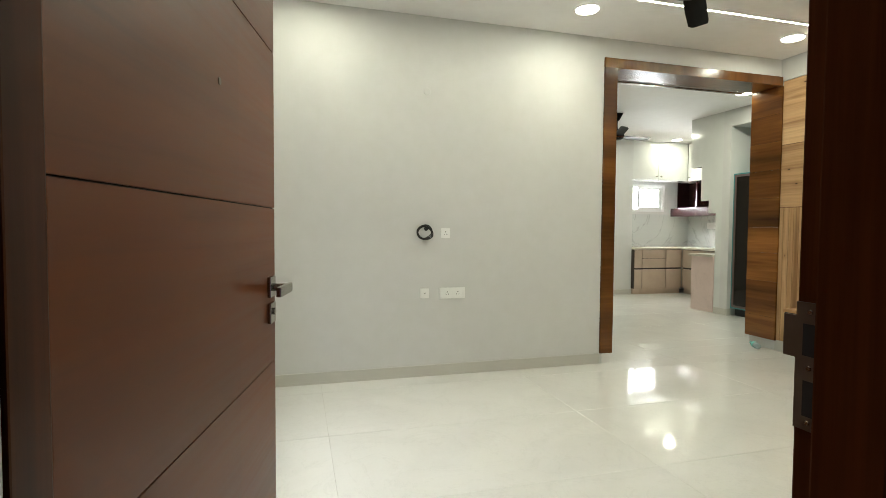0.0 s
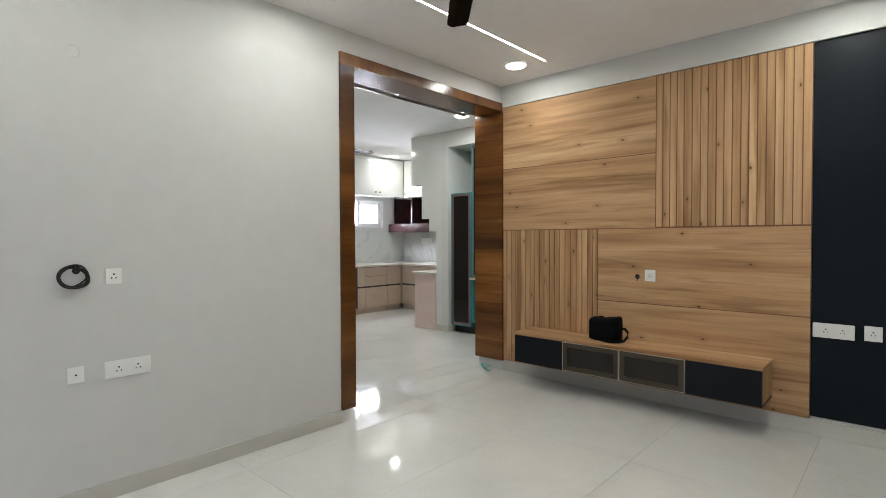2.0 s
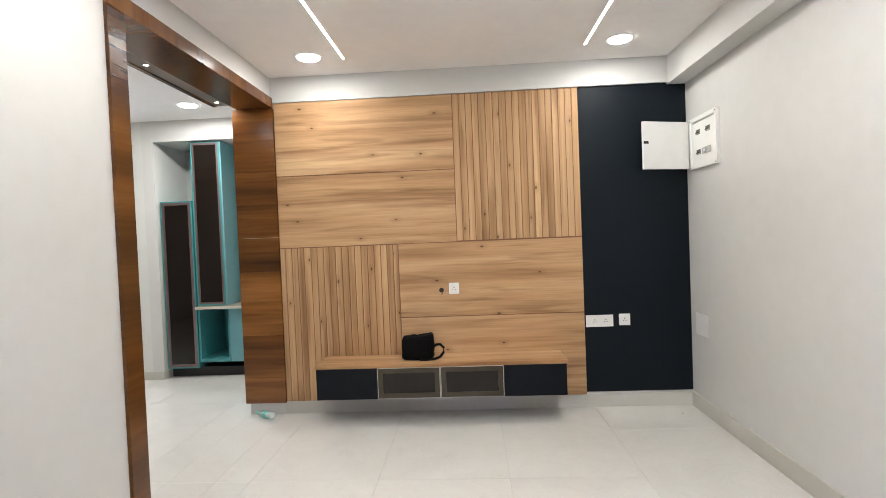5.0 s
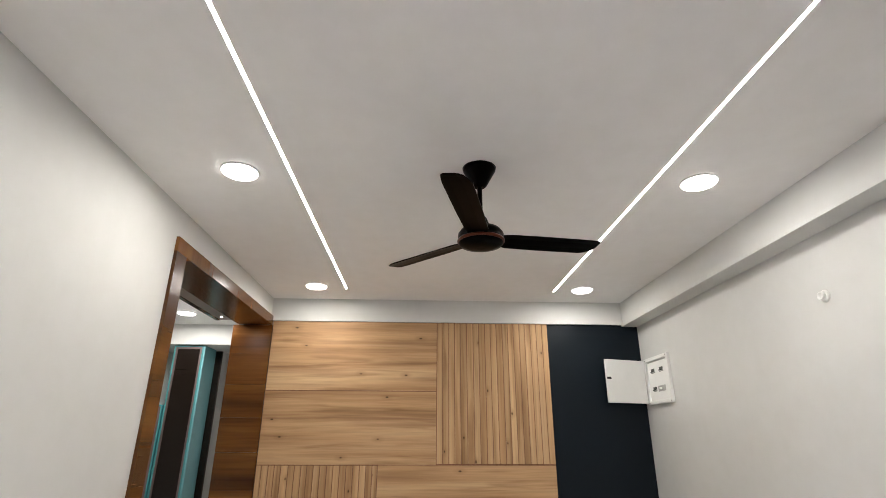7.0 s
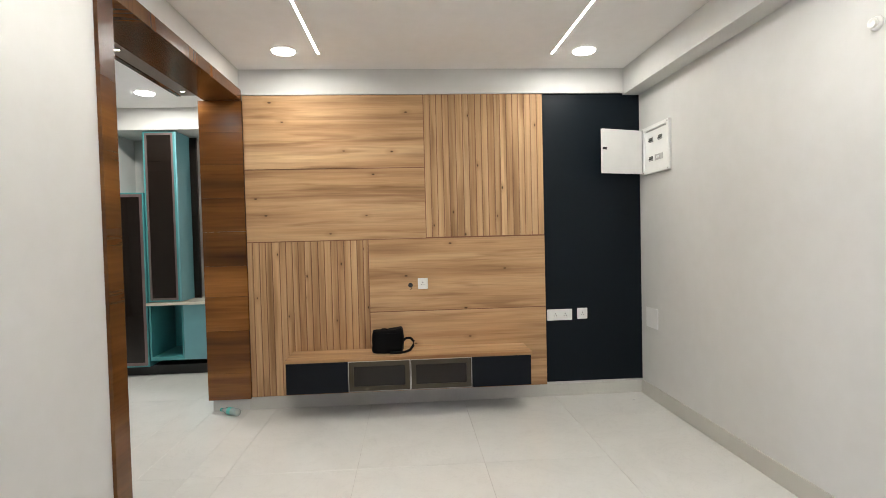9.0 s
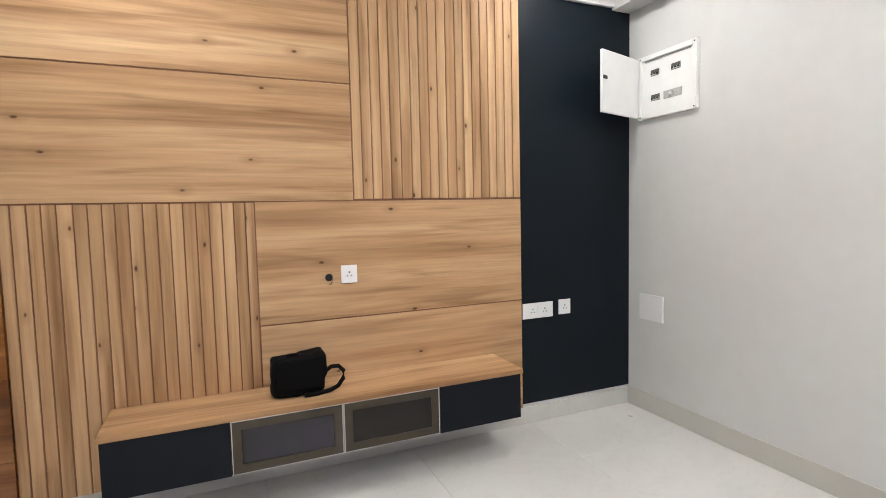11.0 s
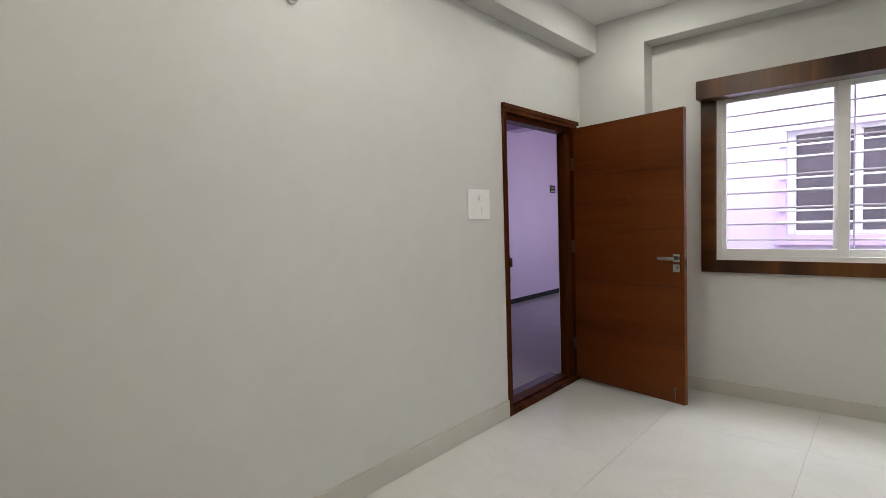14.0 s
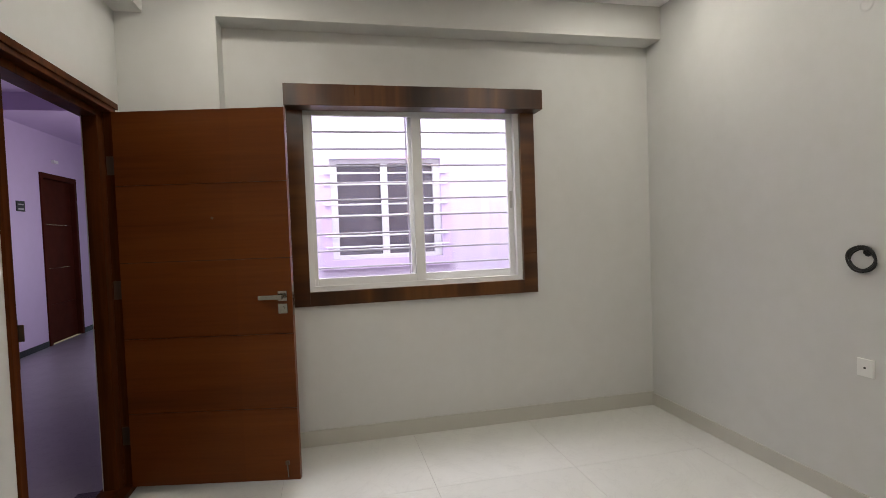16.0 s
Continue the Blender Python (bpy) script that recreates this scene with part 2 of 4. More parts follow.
BREAKER_DARK = plain("dark_breaker_plastic", (0.075, 0.078, 0.070), 0.5)
BLACK = plain("black_plastic", (0.010, 0.010, 0.011), 0.45)
BAG = plain("black_nylon", (0.0025, 0.0025, 0.003), 0.8, bump=0.4, bump_scale=420, spec=0.12)
ENAMEL = plain("white_enamel", (0.79, 0.79, 0.77), 0.30, vary=0.03)
STEEL = plain("brushed_steel", (0.34, 0.32, 0.28), 0.22, 0.95)
CHANNEL_GREY = plain("grey_channel_paint", (0.22, 0.19, 0.17), 0.45)
BRONZE = plain("antique_bronze", (0.13, 0.095, 0.07), 0.38, 0.8)
FAN_BROWN = plain("dark_brown_enamel", (0.0016, 0.0010, 0.0009), 0.3, 0.0, vary=0.02, spec=0.03)
COPPER = plain("copper_ring", (0.10, 0.030, 0.016), 0.3, 0.9)
UPVC = plain("white_upvc", (0.76, 0.76, 0.76), 0.35, vary=0.03)
GRILL = plain("painted_steel_bar", (0.40, 0.38, 0.42), 0.45)
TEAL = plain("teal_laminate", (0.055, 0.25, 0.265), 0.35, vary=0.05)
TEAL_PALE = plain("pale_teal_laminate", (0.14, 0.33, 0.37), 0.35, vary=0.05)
MAUVE = plain("mauve_aluminium", (0.22, 0.15, 0.15), 0.35, 0.7)
MARBLE = tile_stone("white_marble_tile", (0.60, 0.62, 0.60), 0.12, 0.72, 0.38)
COUNTER = tile_stone("pale_stone_worktop", (0.60, 0.55, 0.47), 0.15, 0.85, 5)
BEIGE = plain("beige_laminate", (0.47, 0.37, 0.29), 0.35, vary=0.05)
PINKISH = tile_stone("pink_beige_stone", (0.70, 0.55, 0.50), 0.15, 0.9, 2)
GLOSS_WHITE = plain("gloss_white_laminate", (0.70, 0.71, 0.68), 0.10, vary=0.02, coat=0.5)
WINE = plain("dark_wine_laminate", (0.030, 0.008, 0.008), 0.2, coat=0.3)
STONE_FLOOR = tile_stone("grey_corridor_stone", (0.29, 0.265, 0.30), 0.30, 0.80, 2.0)
BLACK_STONE = plain("black_granite", (0.012, 0.012, 0.014), 0.25)
LAMP_FACE = glow("lit_diffuser", (1.0, 0.965, 0.90), 14.0)
STRIP_FACE = glow("lit_strip", (1.0, 0.965, 0.89), 62.0)
SPOT_FACE = glow("lit_spot", (1.0, 0.95, 0.86), 12.0)
PET = Nodes("clear_bottle_plastic").set(Base_Color=(0.80, 0.88, 0.88), Roughness=0.12, Alpha=0.4)
GREEN = plain("green_label_film", (0.08, 0.42, 0.37), 0.4)
WIRE = plain("black_cable", (0.012, 0.011, 0.010), 0.5)
SKY_CARD = glow("bright_daylight", (0.93, 0.92, 1.0), 1.8)

# ---------------------------------------------------------------- building helpers
ORIGIN = {}


def box(bm, x0, x1, y0, y1, z0, z1, bevel=0.0):
    cx, cy, cz = (x0 + x1) / 2, (y0 + y1) / 2, (z0 + z1) / 2
    m = Matrix.Translation((cx, cy, cz)) @ Matrix.Diagonal((abs(x1 - x0), abs(y1 - y0), abs(z1 - z0), 1))
    made = bmesh.ops.create_cube(bm, size=1.0, matrix=m)["verts"]
    if bevel:
        edges = list({e for v in made for e in v.link_edges})
        bmesh.ops.bevel(bm, geom=edges, offset=bevel, segments=2, affect="EDGES", profile=0.7)
    return bm


def rod(bm, a, b, r0, r1=None, segments=16):
    a, b = Vector(a), Vector(b)
    d = b - a
    m = Matrix.Translation((a + b) / 2) @ d.to_track_quat("Z", "Y").to_matrix().to_4x4()
    bmesh.ops.create_cone(bm, cap_ends=True, segments=segments, radius1=r0, radius2=r0 if r1 is None else r1, depth=d.length, matrix=m)
    return bm


def boxes(*rows, bevel=0.0):
    bm = bmesh.new()
    for r in rows:
        box(bm, *r, bevel=bevel)
    return bm


def lathe(profile, centre, segments=32, axis="z"):
    """A turned shape from rows of (radius, height)."""
    bm = bmesh.new()
    rings = []
    for r, h in profile:
        ring = []
        for i in range(segments):
            a = 2 * math.pi * i / segments
            p = Vector((r * math.cos(a), r * math.sin(a), h))
            if axis == "y":
                p = Vector((p.x, p.z, p.y))
            elif axis == "x":
                p = Vector((p.z, p.x, p.y))
            ring.append(bm.verts.new(p + Vector(centre)))
        rings.append(ring)
    for a, b in zip(rings, rings[1:]):
        for i in range(segments):
            j = (i + 1) % segments
            bm.faces.new((a[i], a[j], b[j], b[i]))
    bm.faces.new(rings[0])
    bm.faces.new(rings[-1])
    bmesh.ops.recalc_face_normals(bm, faces=bm.faces)
    return bm


def tube(points, radius, segments=8, closed=False):
    bm = bmesh.new()
    pts = [Vector(p) for p in points]
    rings = []
    for i, p in enumerate(pts):
        before = pts[i - 1] if i or closed else p
        after = pts[(i + 1) % len(pts)] if i + 1 < len(pts) or closed else p
        q = (after - before).normalized().to_track_quat("Z", "Y")
        rings.append([bm.verts.new(p + q @ Vector((radius * math.cos(2 * math.pi * k / segments), radius * math.sin(2 * math.pi * k / segments), 0))) for k in range(segments)])
    pairs = list(zip(rings, rings[1:])) + ([(rings[-1], rings[0])] if closed else [])
    for a, b in pairs:
        for k in range(segments):
            j = (k + 1) % segments
            bm.faces.new((a[k], a[j], b[j], b[k]))
    if not closed:
        bm.faces.new(rings[0])
        bm.faces.new(rings[-1])
    bmesh.ops.recalc_face_normals(bm, faces=bm.faces)
    return bm


def mesh_from(name, bm, material, smooth=False):
    data = bpy.data.meshes.new(name)
    if smooth:
        for f in bm.faces:
            f.smooth = len(f.verts) == 4
    bm.to_mesh(data)
    bm.free()
    data.materials.append(material)
    return data


def part(name, bm, material, parent, label="", smooth=False):
    """One mesh under a thing or a part; bm is in the world's metres."""
    at = ORIGIN[parent]
    bmesh.ops.translate(bm, vec=-at, verts=bm.verts)
    ob = new(name, mesh_from(name, bm, material, smooth))
    ob.parent = parent
    ORIGIN[ob] = at
    return tagged(ob, label)


def thing(name, at, label, category, group="", kind=""):
    """An Empty at a thing's base."""
    ob = new(name)
    ob.empty_display_size = 0.05
    ob.location = at
    ORIGIN[ob] = Vector(at)
    return tagged(ob, label, category, group, kind)


def solid(name, bm, material, label, category, kind="structure", smooth=False, group=""):
    ob = new(name, mesh_from(name, bm, material, smooth))
    ORIGIN[ob] = Vector((0, 0, 0))
    return tagged(ob, label, category, group, kind)


def ring(x0, x1, y0, y1, z0, z1, w, bevel=0.0):
    """One closed frame standing in a plane of constant x."""
    bm = bmesh.new()
    loops = []
    for x in (x0, x1):
        for d in (0.0, w):
            loops.append([bm.verts.new((x, y, z)) for y, z in ((y0 + d, z0 + d), (y1 - d, z0 + d), (y1 - d, z1 - d), (y0 + d, z1 - d))])
    fo, fi, bo, bi = loops
    for p, q in ((fo, fi), (bo, bi), (fo, bo), (fi, bi)):
        for i in range(4):
            j = (i + 1) % 4
            bm.faces.new((p[i], p[j], q[j], q[i]))
    bmesh.ops.recalc_face_normals(bm, faces=bm.faces)
    if bevel:
        bmesh.ops.bevel(bm, geom=bm.edges[:], offset=bevel, segments=1, affect="EDGES")
    return bm


# ---------------------------------------------------------------- the shell
H = 2.87
FZ = -0.006
N0, N1 = 3.45, 3.76
E0, E1 = 5.20, 5.35
DX0, DX1, DZ = 0.255, 1.31, 2.10
floor = solid("floor", boxes((-0.15, 8.4, -0.15, 8.3, -0.16, FZ - 0.003)), GROUT, "floor of large polished off-white tiles with fine joints", "floor")
solid("ceiling", boxes((-0.15, E1, -0.15, N1, H, H + 0.12)), CEIL, "plain white flat plaster ceiling of the living room", "ceiling")
solid("ceiling_dining", boxes((1.4, 8.4, N1, 8.3, H, H + 0.12), (E1, 8.4, 3.3, N1, H, H + 0.12)), CEIL, "plain white flat ceiling over dining and kitchen", "ceiling")
solid("wall_south", boxes((0.0, DX0, -0.15, 0, FZ - 0.05, H), (DX1, E1, -0.15, 0, FZ - 0.05, H), (DX0, DX1, -0.15, 0, DZ, H), (DX0, 0.3725, -0.111, -0.107, FZ, DZ)), WHITE, "white painted wall with the entrance door and the fuse box", "wall")
WY0, WY1, WZ0, WZ1 = 0.985, 2.435, 0.995, 2.205
solid("wall_west", boxes((-0.15, 0, -0.15, WY0, FZ - 0.05, H), (-0.15, 0, WY1, N1, FZ - 0.05, H), (-0.15, 0, WY0, WY1, FZ - 0.05, WZ0), (-0.15, 0, WY0, WY1, WZ1, H)), WHITE, "white painted wall round the barred window", "wall")
solid("wall_north", boxes((0, 3.20, N0, N1, FZ - 0.05, H), (3.20, E0, N0, N1, 2.69, H)), WHITE, "white painted wall with sockets beside the wide opening", "wall")
solid("wall_east", boxes((E0, E1, 0, N1, FZ - 0.05, H)), WHITE, "wall behind the wooden television panelling", "wall")
solid("column", boxes((0, 0.17, 0, 0.53, FZ - 0.05, H)), WHITE, "white painted corner column behind the open door", "column")
solid("beam_west", boxes((0, 0.17, 0.53, N0, 2.645, H)), WHITE, "white painted beam over the window", "beam")
solid("beam_south", boxes((0.17, E0, 0, 0.148, 2.643, H)), WHITE, "white painted beam along the wall over the fuse box", "beam")
solid("beam_east", boxes((5.168, E0, 0.148, N0, 2.658, H)), WHITE, "white painted band above the wooden panelling", "beam")
solid("accent_panel", boxes((5.193, E0, 0.0, 0.872, 0.122, 2.658)), NAVY, "dark navy painted strip of wall beside the panelling", "wall")

SK = 0.084
solid("baseboard_north", boxes((0.012, 3.18, N0 - 0.012, N0, FZ, SK), bevel=0.002), SKIRT, "grey-beige skirting tile below the white wall", "skirting")
solid("baseboard_west", boxes((0, 0.012, 0.53, N0, FZ, 0.097), bevel=0.002), SKIRT, "grey-beige skirting tile below the window wall", "skirting")
solid("baseboard_south", boxes((DX1, E0 - 0.012, 0, 0.012, FZ, 0.112), bevel=0.002), SKIRT, "grey-beige skirting tile beside the entrance door", "skirting")
solid("baseboard_east", boxes((E0 - 0.012, E0, 0, N0, FZ, 0.102), bevel=0.002), SKIRT_PALE, "pale skirting tile below the panelling", "skirting")

# ---------------------------------------------------------------- the wide opening
opening = thing("doorway_trim", (4.2, 3.6, 0), "dark walnut laminate lining round the wide opening", "door frame", kind="structure")
HZ = 2.615
part("jamb", boxes((3.180, 3.305, N0 - 0.018, 3.785, 0.085, HZ), bevel=0.002), WALNUT_V, opening)
part("header", boxes((3.180, 5.172, N0 - 0.018, 3.738, HZ, 2.700), bevel=0.002), WALNUT_H, opening)
PLANKS = [0.095, 0.32, 0.68, 0.97, 1.23, 1.52, 1.80, 2.08, 2.35, HZ]
for a, b in zip(PLANKS, PLANKS[1:]):
    part("plank", boxes((5.165, E0, N0 - 0.018, 3.785, a, b - 0.0015), bevel=0.001), WALNUT_Y, opening)
part("light_channel", boxes((3.180, 5.198, 3.742, 3.928, HZ + 0.050, 2.700)), CHANNEL_GREY, opening, "grey channel with small spots")
part("header_lip", boxes((3.180, 5.198, 3.930, 3.965, HZ + 0.043, 2.700), bevel=0.002), WALNUT_H, opening)
for x in (4.13, 5.06):
    lamp = part("soffit_light", lathe([(0.022, HZ + 0.0505), (0.022, HZ + 0.046), (0.016, HZ + 0.0445)], (x, 3.86, 0), 20), STEEL, opening, "small recessed spot")
    part("lens", lathe([(0.014, HZ + 0.0442), (0.013, HZ + 0.0435)], (x, 3.86, 0), 16), SPOT_FACE, lamp)
    area_lamp("spot_lamp", (x, 3.86, HZ + 0.040), (x, 3.86, 0), 0.8, WARM, 0.025, shape="DISK")

# ---------------------------------------------------------------- television panelling
PX = 5.175
panelling = thing("wall_panelling", (PX, 2.15, 0.1), "light oak laminate wall panelling with flat boards and ribbed slats", "wall panel")
part("backing", boxes((PX + 0.0055, 5.1995, 0.874, 3.430, 0.105, 2.656)), OAK_DARK, panelling)


def board(y0, y1, z0, z1):
    part("board", boxes((PX, PX + 0.015, y0 + 0.0018, y1 - 0.0018, z0 + 0.0018, z1 - 0.0018), bevel=0.0012), OAK_H, panelling)


board(1.912, 3.428, 2.035, 2.655)
board(1.912, 3.428, 1.424, 2.031)
board(0.874, 2.410, 0.799, 1.422)
board(0.874, 2.410, 0.105, 0.795)


def slats(y0, y1, z0, z1, joints):
    """Narrow upright slats between the joints given in whole millimetres."""
    ys = [y0] + [k / 1000 for k in joints] + [y1]
    for a, b in zip(ys, ys[1:]):
        part("slat", boxes((PX - 0.001, PX + 0.015, a + 0.0030, b - 0.0030, z0 + 0.002, z1 - 0.002), bevel=0.0018), OAK_V, panelling)


slats(0.874, 1.910, 1.430, 2.655, (927, 982, 1038, 1090, 1142, 1197, 1251, 1302, 1359, 1414, 1466, 1523, 1576, 1636, 1696, 1749, 1802, 1857))
slats(2.412, 3.428, 0.105, 1.420, (2456, 2508, 2562, 2618, 2675, 2730, 2785, 2838, 2895, 2951, 3004, 3054, 3108, 3161, 3222, 3276, 3327, 3383))
part("cable_hole", lathe([(0.020, -0.001), (0.020, 0.001), (0.016, 0.0015)], (PX - 0.001, 2.058, 1.020), 20, "x"), BLACK, panelling, "black cable hole with loose wire ends")
part("wire_end", tube([(PX, 2.05, 1.02), (PX - 0.02, 2.045, 1.01), (PX - 0.03, 2.05, 0.99), (PX - 0.022, 2.06, 0.985)], 0.0025), WIRE, panelling)

# floating media unit
UX, UZ0, UZ1 = 4.845, 0.208, 0.484
unit = thing("media_unit", (5.0, 2.07, UZ0), "floating oak media unit with navy and smoked glass doors", "tv unit")
EDGES = [3.062, 2.573, 2.075, 1.578, 1.092]
part("top_board", boxes((UX - 0.012, PX - 0.002, 1.084, 3.068, UZ1 - 0.026, UZ1), bevel=0.002), OAK_H, unit)
part("bottom_board", boxes((UX + 0.018, PX - 0.002, 1.092, 3.062, UZ0, UZ0 + 0.018)), NAVY_LAM, unit)
part("back_board", boxes((PX - 0.012, PX - 0.003, 1.11, 3.044, UZ0 + 0.019, UZ1 - 0.027)), CABINET_IN, unit)
for y in EDGES:
    w = 0.018 if y in (EDGES[0], EDGES[-1]) else 0.016
    y0 = y - w if y == EDGES[0] else (y if y == EDGES[-1] else y - w / 2)
    part("side_board", boxes((UX + 0.018, PX - 0.013, y0, y0 + w, UZ0 + 0.019, UZ1 - 0.027)), OAK_V if y in (EDGES[0], EDGES[-1]) else CABINET_IN, unit)
for i, (a, b) in enumerate(zip(EDGES, EDGES[1:])):
    y0, y1, z0, z1 = b + 0.002, a - 0.002, UZ0 + 0.002, UZ1 - 0.030
    if i in (0, 3):
        part("door", boxes((UX, UX + 0.017, y0, y1, z0, z1), bevel=0.0015), NAVY_LAM, unit, "matt navy flap door")
    else:
        f = 0.042
        d = part("door", ring(UX, UX + 0.017, y0 + 0.0045, y1 - 0.0045, z0 + 0.0045, z1 - 0.0045, f - 0.004, 0.001), CHAMPAGNE, unit, "champagne metal framed smoked glass door")
        part("edge_strip", ring(UX - 0.001, UX + 0.017, y0, y1, z0, z1, 0.004), SILVER, d)
        part("pane", boxes((UX + 0.006, UX + 0.010, y0 + f, y1 - f, z0 + f, z1 - f)), SMOKE, d)

# ---------------------------------------------------------------- entrance door
entry = thing("door_frame", (0.78, -0.06, 0), "dark teak entrance door frame with a low threshold", "door frame", kind="structure")
FY0, FY1 = -0.125, 0.012
part("jamb", boxes((DX0, DX0 + 0.042, -0.105, FY1, 0.03, DZ), (DX0 + 0.042, 0.376, -0.105, -0.035, 0.03, DZ - 0.06), bevel=0.003), TEAK_FRAME, entry)
strike_jamb = part("jamb", boxes((DX1 - 0.042, DX1, FY0, FY1, 0.03, DZ), (DX1 - 0.070, DX1 - 0.042, FY0, -0.035, 0.03, DZ - 0.06), bevel=0.003), TEAK_FRAME, entry)
part("head", boxes((DX0 + 0.042, DX1 - 0.042, FY0, FY1, DZ - 0.045, DZ), (DX0 + 0.042, DX1 - 0.042, FY0, -0.035, DZ - 0.08, DZ - 0.045), (DX0 - 0.02, DX1, 0.0, 0.020, DZ - 0.02, DZ + 0.012), bevel=0.003), TEAK_FRAME, entry)
part("threshold", boxes((DX0, DX1, FY0, FY1, FZ, 0.03), (DX0, DX1, FY0, -0.035, 0.03, 0.045), bevel=0.003), TEAK_FRAME, entry)
part("stone_sill", boxes((DX0, DX1, -0.28, FY0, FZ - 0.010, FZ + 0.004), bevel=0.002), BLACK_STONE, entry, "black granite strip outside the threshold")
for z in (0.25, 1.05, 1.72):
    part("hinge", boxes((DX0 + 0.042, DX0 + 0.0435, -0.030, 0.008, z, z + 0.10)), BRONZE, entry)
sx = DX1 - 0.0425
strike = part("strike_plate", boxes((sx - 0.003, sx, -0.030, 0.011, 0.915, 1.095), (sx - 0.003, sx, 0.011, 0.030, 1.015, 1.075)), BRONZE, strike_jamb, "bronze strike plate with two slots")
part("slot", boxes((sx - 0.0036, sx - 0.003, -0.020, 0.000, 1.02, 1.065), (sx - 0.0036, sx - 0.003, -0.020, -0.002, 0.935, 0.985)), DARK_GAP, strike_jamb)
part("screw", lathe([(0.004, -0.0036), (0.003, -0.0048)], (sx, -0.010, 1.082), 12, "x"), STEEL, strike_jamb)
part("screw", lathe([(0.004, -0.0036), (0.003, -0.0048)], (sx, -0.010, 1.003), 12, "x"), STEEL, strike_jamb)
part("screw", lathe([(0.004, -0.0036), (0.003, -0.0048)], (sx, -0.010, 0.926), 12, "x"), STEEL, strike_jamb)

door = thing("entrance_door", (0, 0, 0), "open reddish teak veneer entrance door with horizontal grooves", "door")
LW, LT = 0.905, 0.036
part("core", boxes((0.002, LW - 0.002, -LT / 2 + 0.004, LT / 2 - 0.004, 0.034, 2.046)), DARK_GAP, door)
ZS = [0.032, 0.43, 0.835, 1.245, 1.655, 2.048]
for a, b in zip(ZS, ZS[1:]):
    part("leaf_board", boxes((0, 0.612, -LT / 2, LT / 2, a + 0.0015, b - 0.0015)), TEAK, door)
    part("leaf_board", boxes((0.612, LW, -LT / 2, LT / 2, a + 0.0015, b - 0.0015)), TEAK_LIGHT, door)


def lever(side):
    s = -1 if side == "out" else 1
    y = s * LT / 2
    h = part("handle", boxes((LW - 0.075, LW - 0.025, min(y, y + s * 0.009), max(y, y + s * 0.009), 1.013, 1.066), bevel=0.002), STEEL, door, "brushed steel lever handle")
    bm = rod(bmesh.new(), (LW - 0.05, y + s * 0.008, 1.038), (LW - 0.05, y + s * 0.052, 1.038), 0.010)
    box(bm, LW - 0.165, LW - 0.038, min(y + s * 0.044, y + s * 0.056), max(y + s * 0.044, y + s * 0.056), 1.026, 1.050, bevel=0.003)
    part("lever", bm, STEEL, h)
    k = part("lock_plate", boxes((LW - 0.075, LW - 0.025, min(y, y + s * 0.009), max(y, y + s * 0.009), 0.945, 0.998), bevel=0.002), STEEL, door, "square steel cylinder plate")
    part("cylinder", rod(bmesh.new(), (LW - 0.05, y + s * 0.008, 0.975), (LW - 0.05, y + s * 0.014, 0.975), 0.009), STEEL, k)


lever("out")
lever("in")
part("peephole", lathe([(0.007, -LT / 2 - 0.002), (0.007, -LT / 2), (0.005, -LT / 2 + 0.001)], (0.500, 0, 1.470), 16, "y"), BRONZE, door)
stop = part("door_stop", boxes((LW - 0.075, LW - 0.055, -LT / 2 - 0.012, -LT / 2, 0.120, 0.140), bevel=0.002), BRONZE, door, "small metal foot stop")
part("stop_rod", rod(bmesh.new(), (LW - 0.065, -LT / 2 - 0.008, 0.125), (LW - 0.060, -LT / 2 - 0.012, 0.055), 0.004), STEEL, stop)
part("lock_edge", boxes((LW, LW + 0.0015, -0.012, 0.012, 0.93, 1.10)), STEEL, door)
door.matrix_basis = pose(0.322, 0.024, 0, 0, 0, 78.4)

# ---------------------------------------------------------------- west window
win = thing("window_1", (0, 1.71, WZ0), "white sliding window with horizontal bars in a walnut surround", "window", kind="structure")
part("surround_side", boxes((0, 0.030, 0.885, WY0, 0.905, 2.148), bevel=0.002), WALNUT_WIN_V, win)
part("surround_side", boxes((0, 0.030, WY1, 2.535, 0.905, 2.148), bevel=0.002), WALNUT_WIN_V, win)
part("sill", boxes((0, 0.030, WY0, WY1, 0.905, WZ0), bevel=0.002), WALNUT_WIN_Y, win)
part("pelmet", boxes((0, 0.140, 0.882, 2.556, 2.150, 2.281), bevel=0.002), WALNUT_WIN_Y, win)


def sash(x0, x1, y0, y1, left, right, low=0.05):
    z0, z1 = WZ0 + 0.030, WZ1 - 0.030
    return boxes((x0, x1, y0, y0 + left, z0, z1), (x0, x1, y1 - right, y1, z0, z1), (x0, x1, y0 + left, y1 - right, z0, z0 + low), (x0, x1, y0 + left, y1 - right, z1 - low, z1), bevel=0.003)


part("window_frame", ring(-0.095, -0.012, WY0, WY1, WZ0, WZ1, 0.032), UPVC, win)
s1 = part("sash", sash(-0.052, -0.024, WY0 + 0.026, 1.748, 0.030, 0.063), UPVC, win)
part("pane", boxes((-0.041, -0.036, WY0 + 0.056, 1.685, WZ0 + 0.080, WZ1 - 0.080)), CLEAR, s1).visible_shadow = False
s2 = part("sash", sash(-0.086, -0.058, 1.660, WY1 - 0.028, 0.085, 0.042), UPVC, win)
part("pane", boxes((-0.075, -0.070, 1.745, WY1 - 0.070, WZ0 + 0.080, WZ1 - 0.080)), CLEAR, s2).visible_shadow = False
part("latch", boxes((-0.024, -0.014, WY0 + 0.035, WY0 + 0.050, 1.52, 1.62), bevel=0.002), PLASTIC, s1)
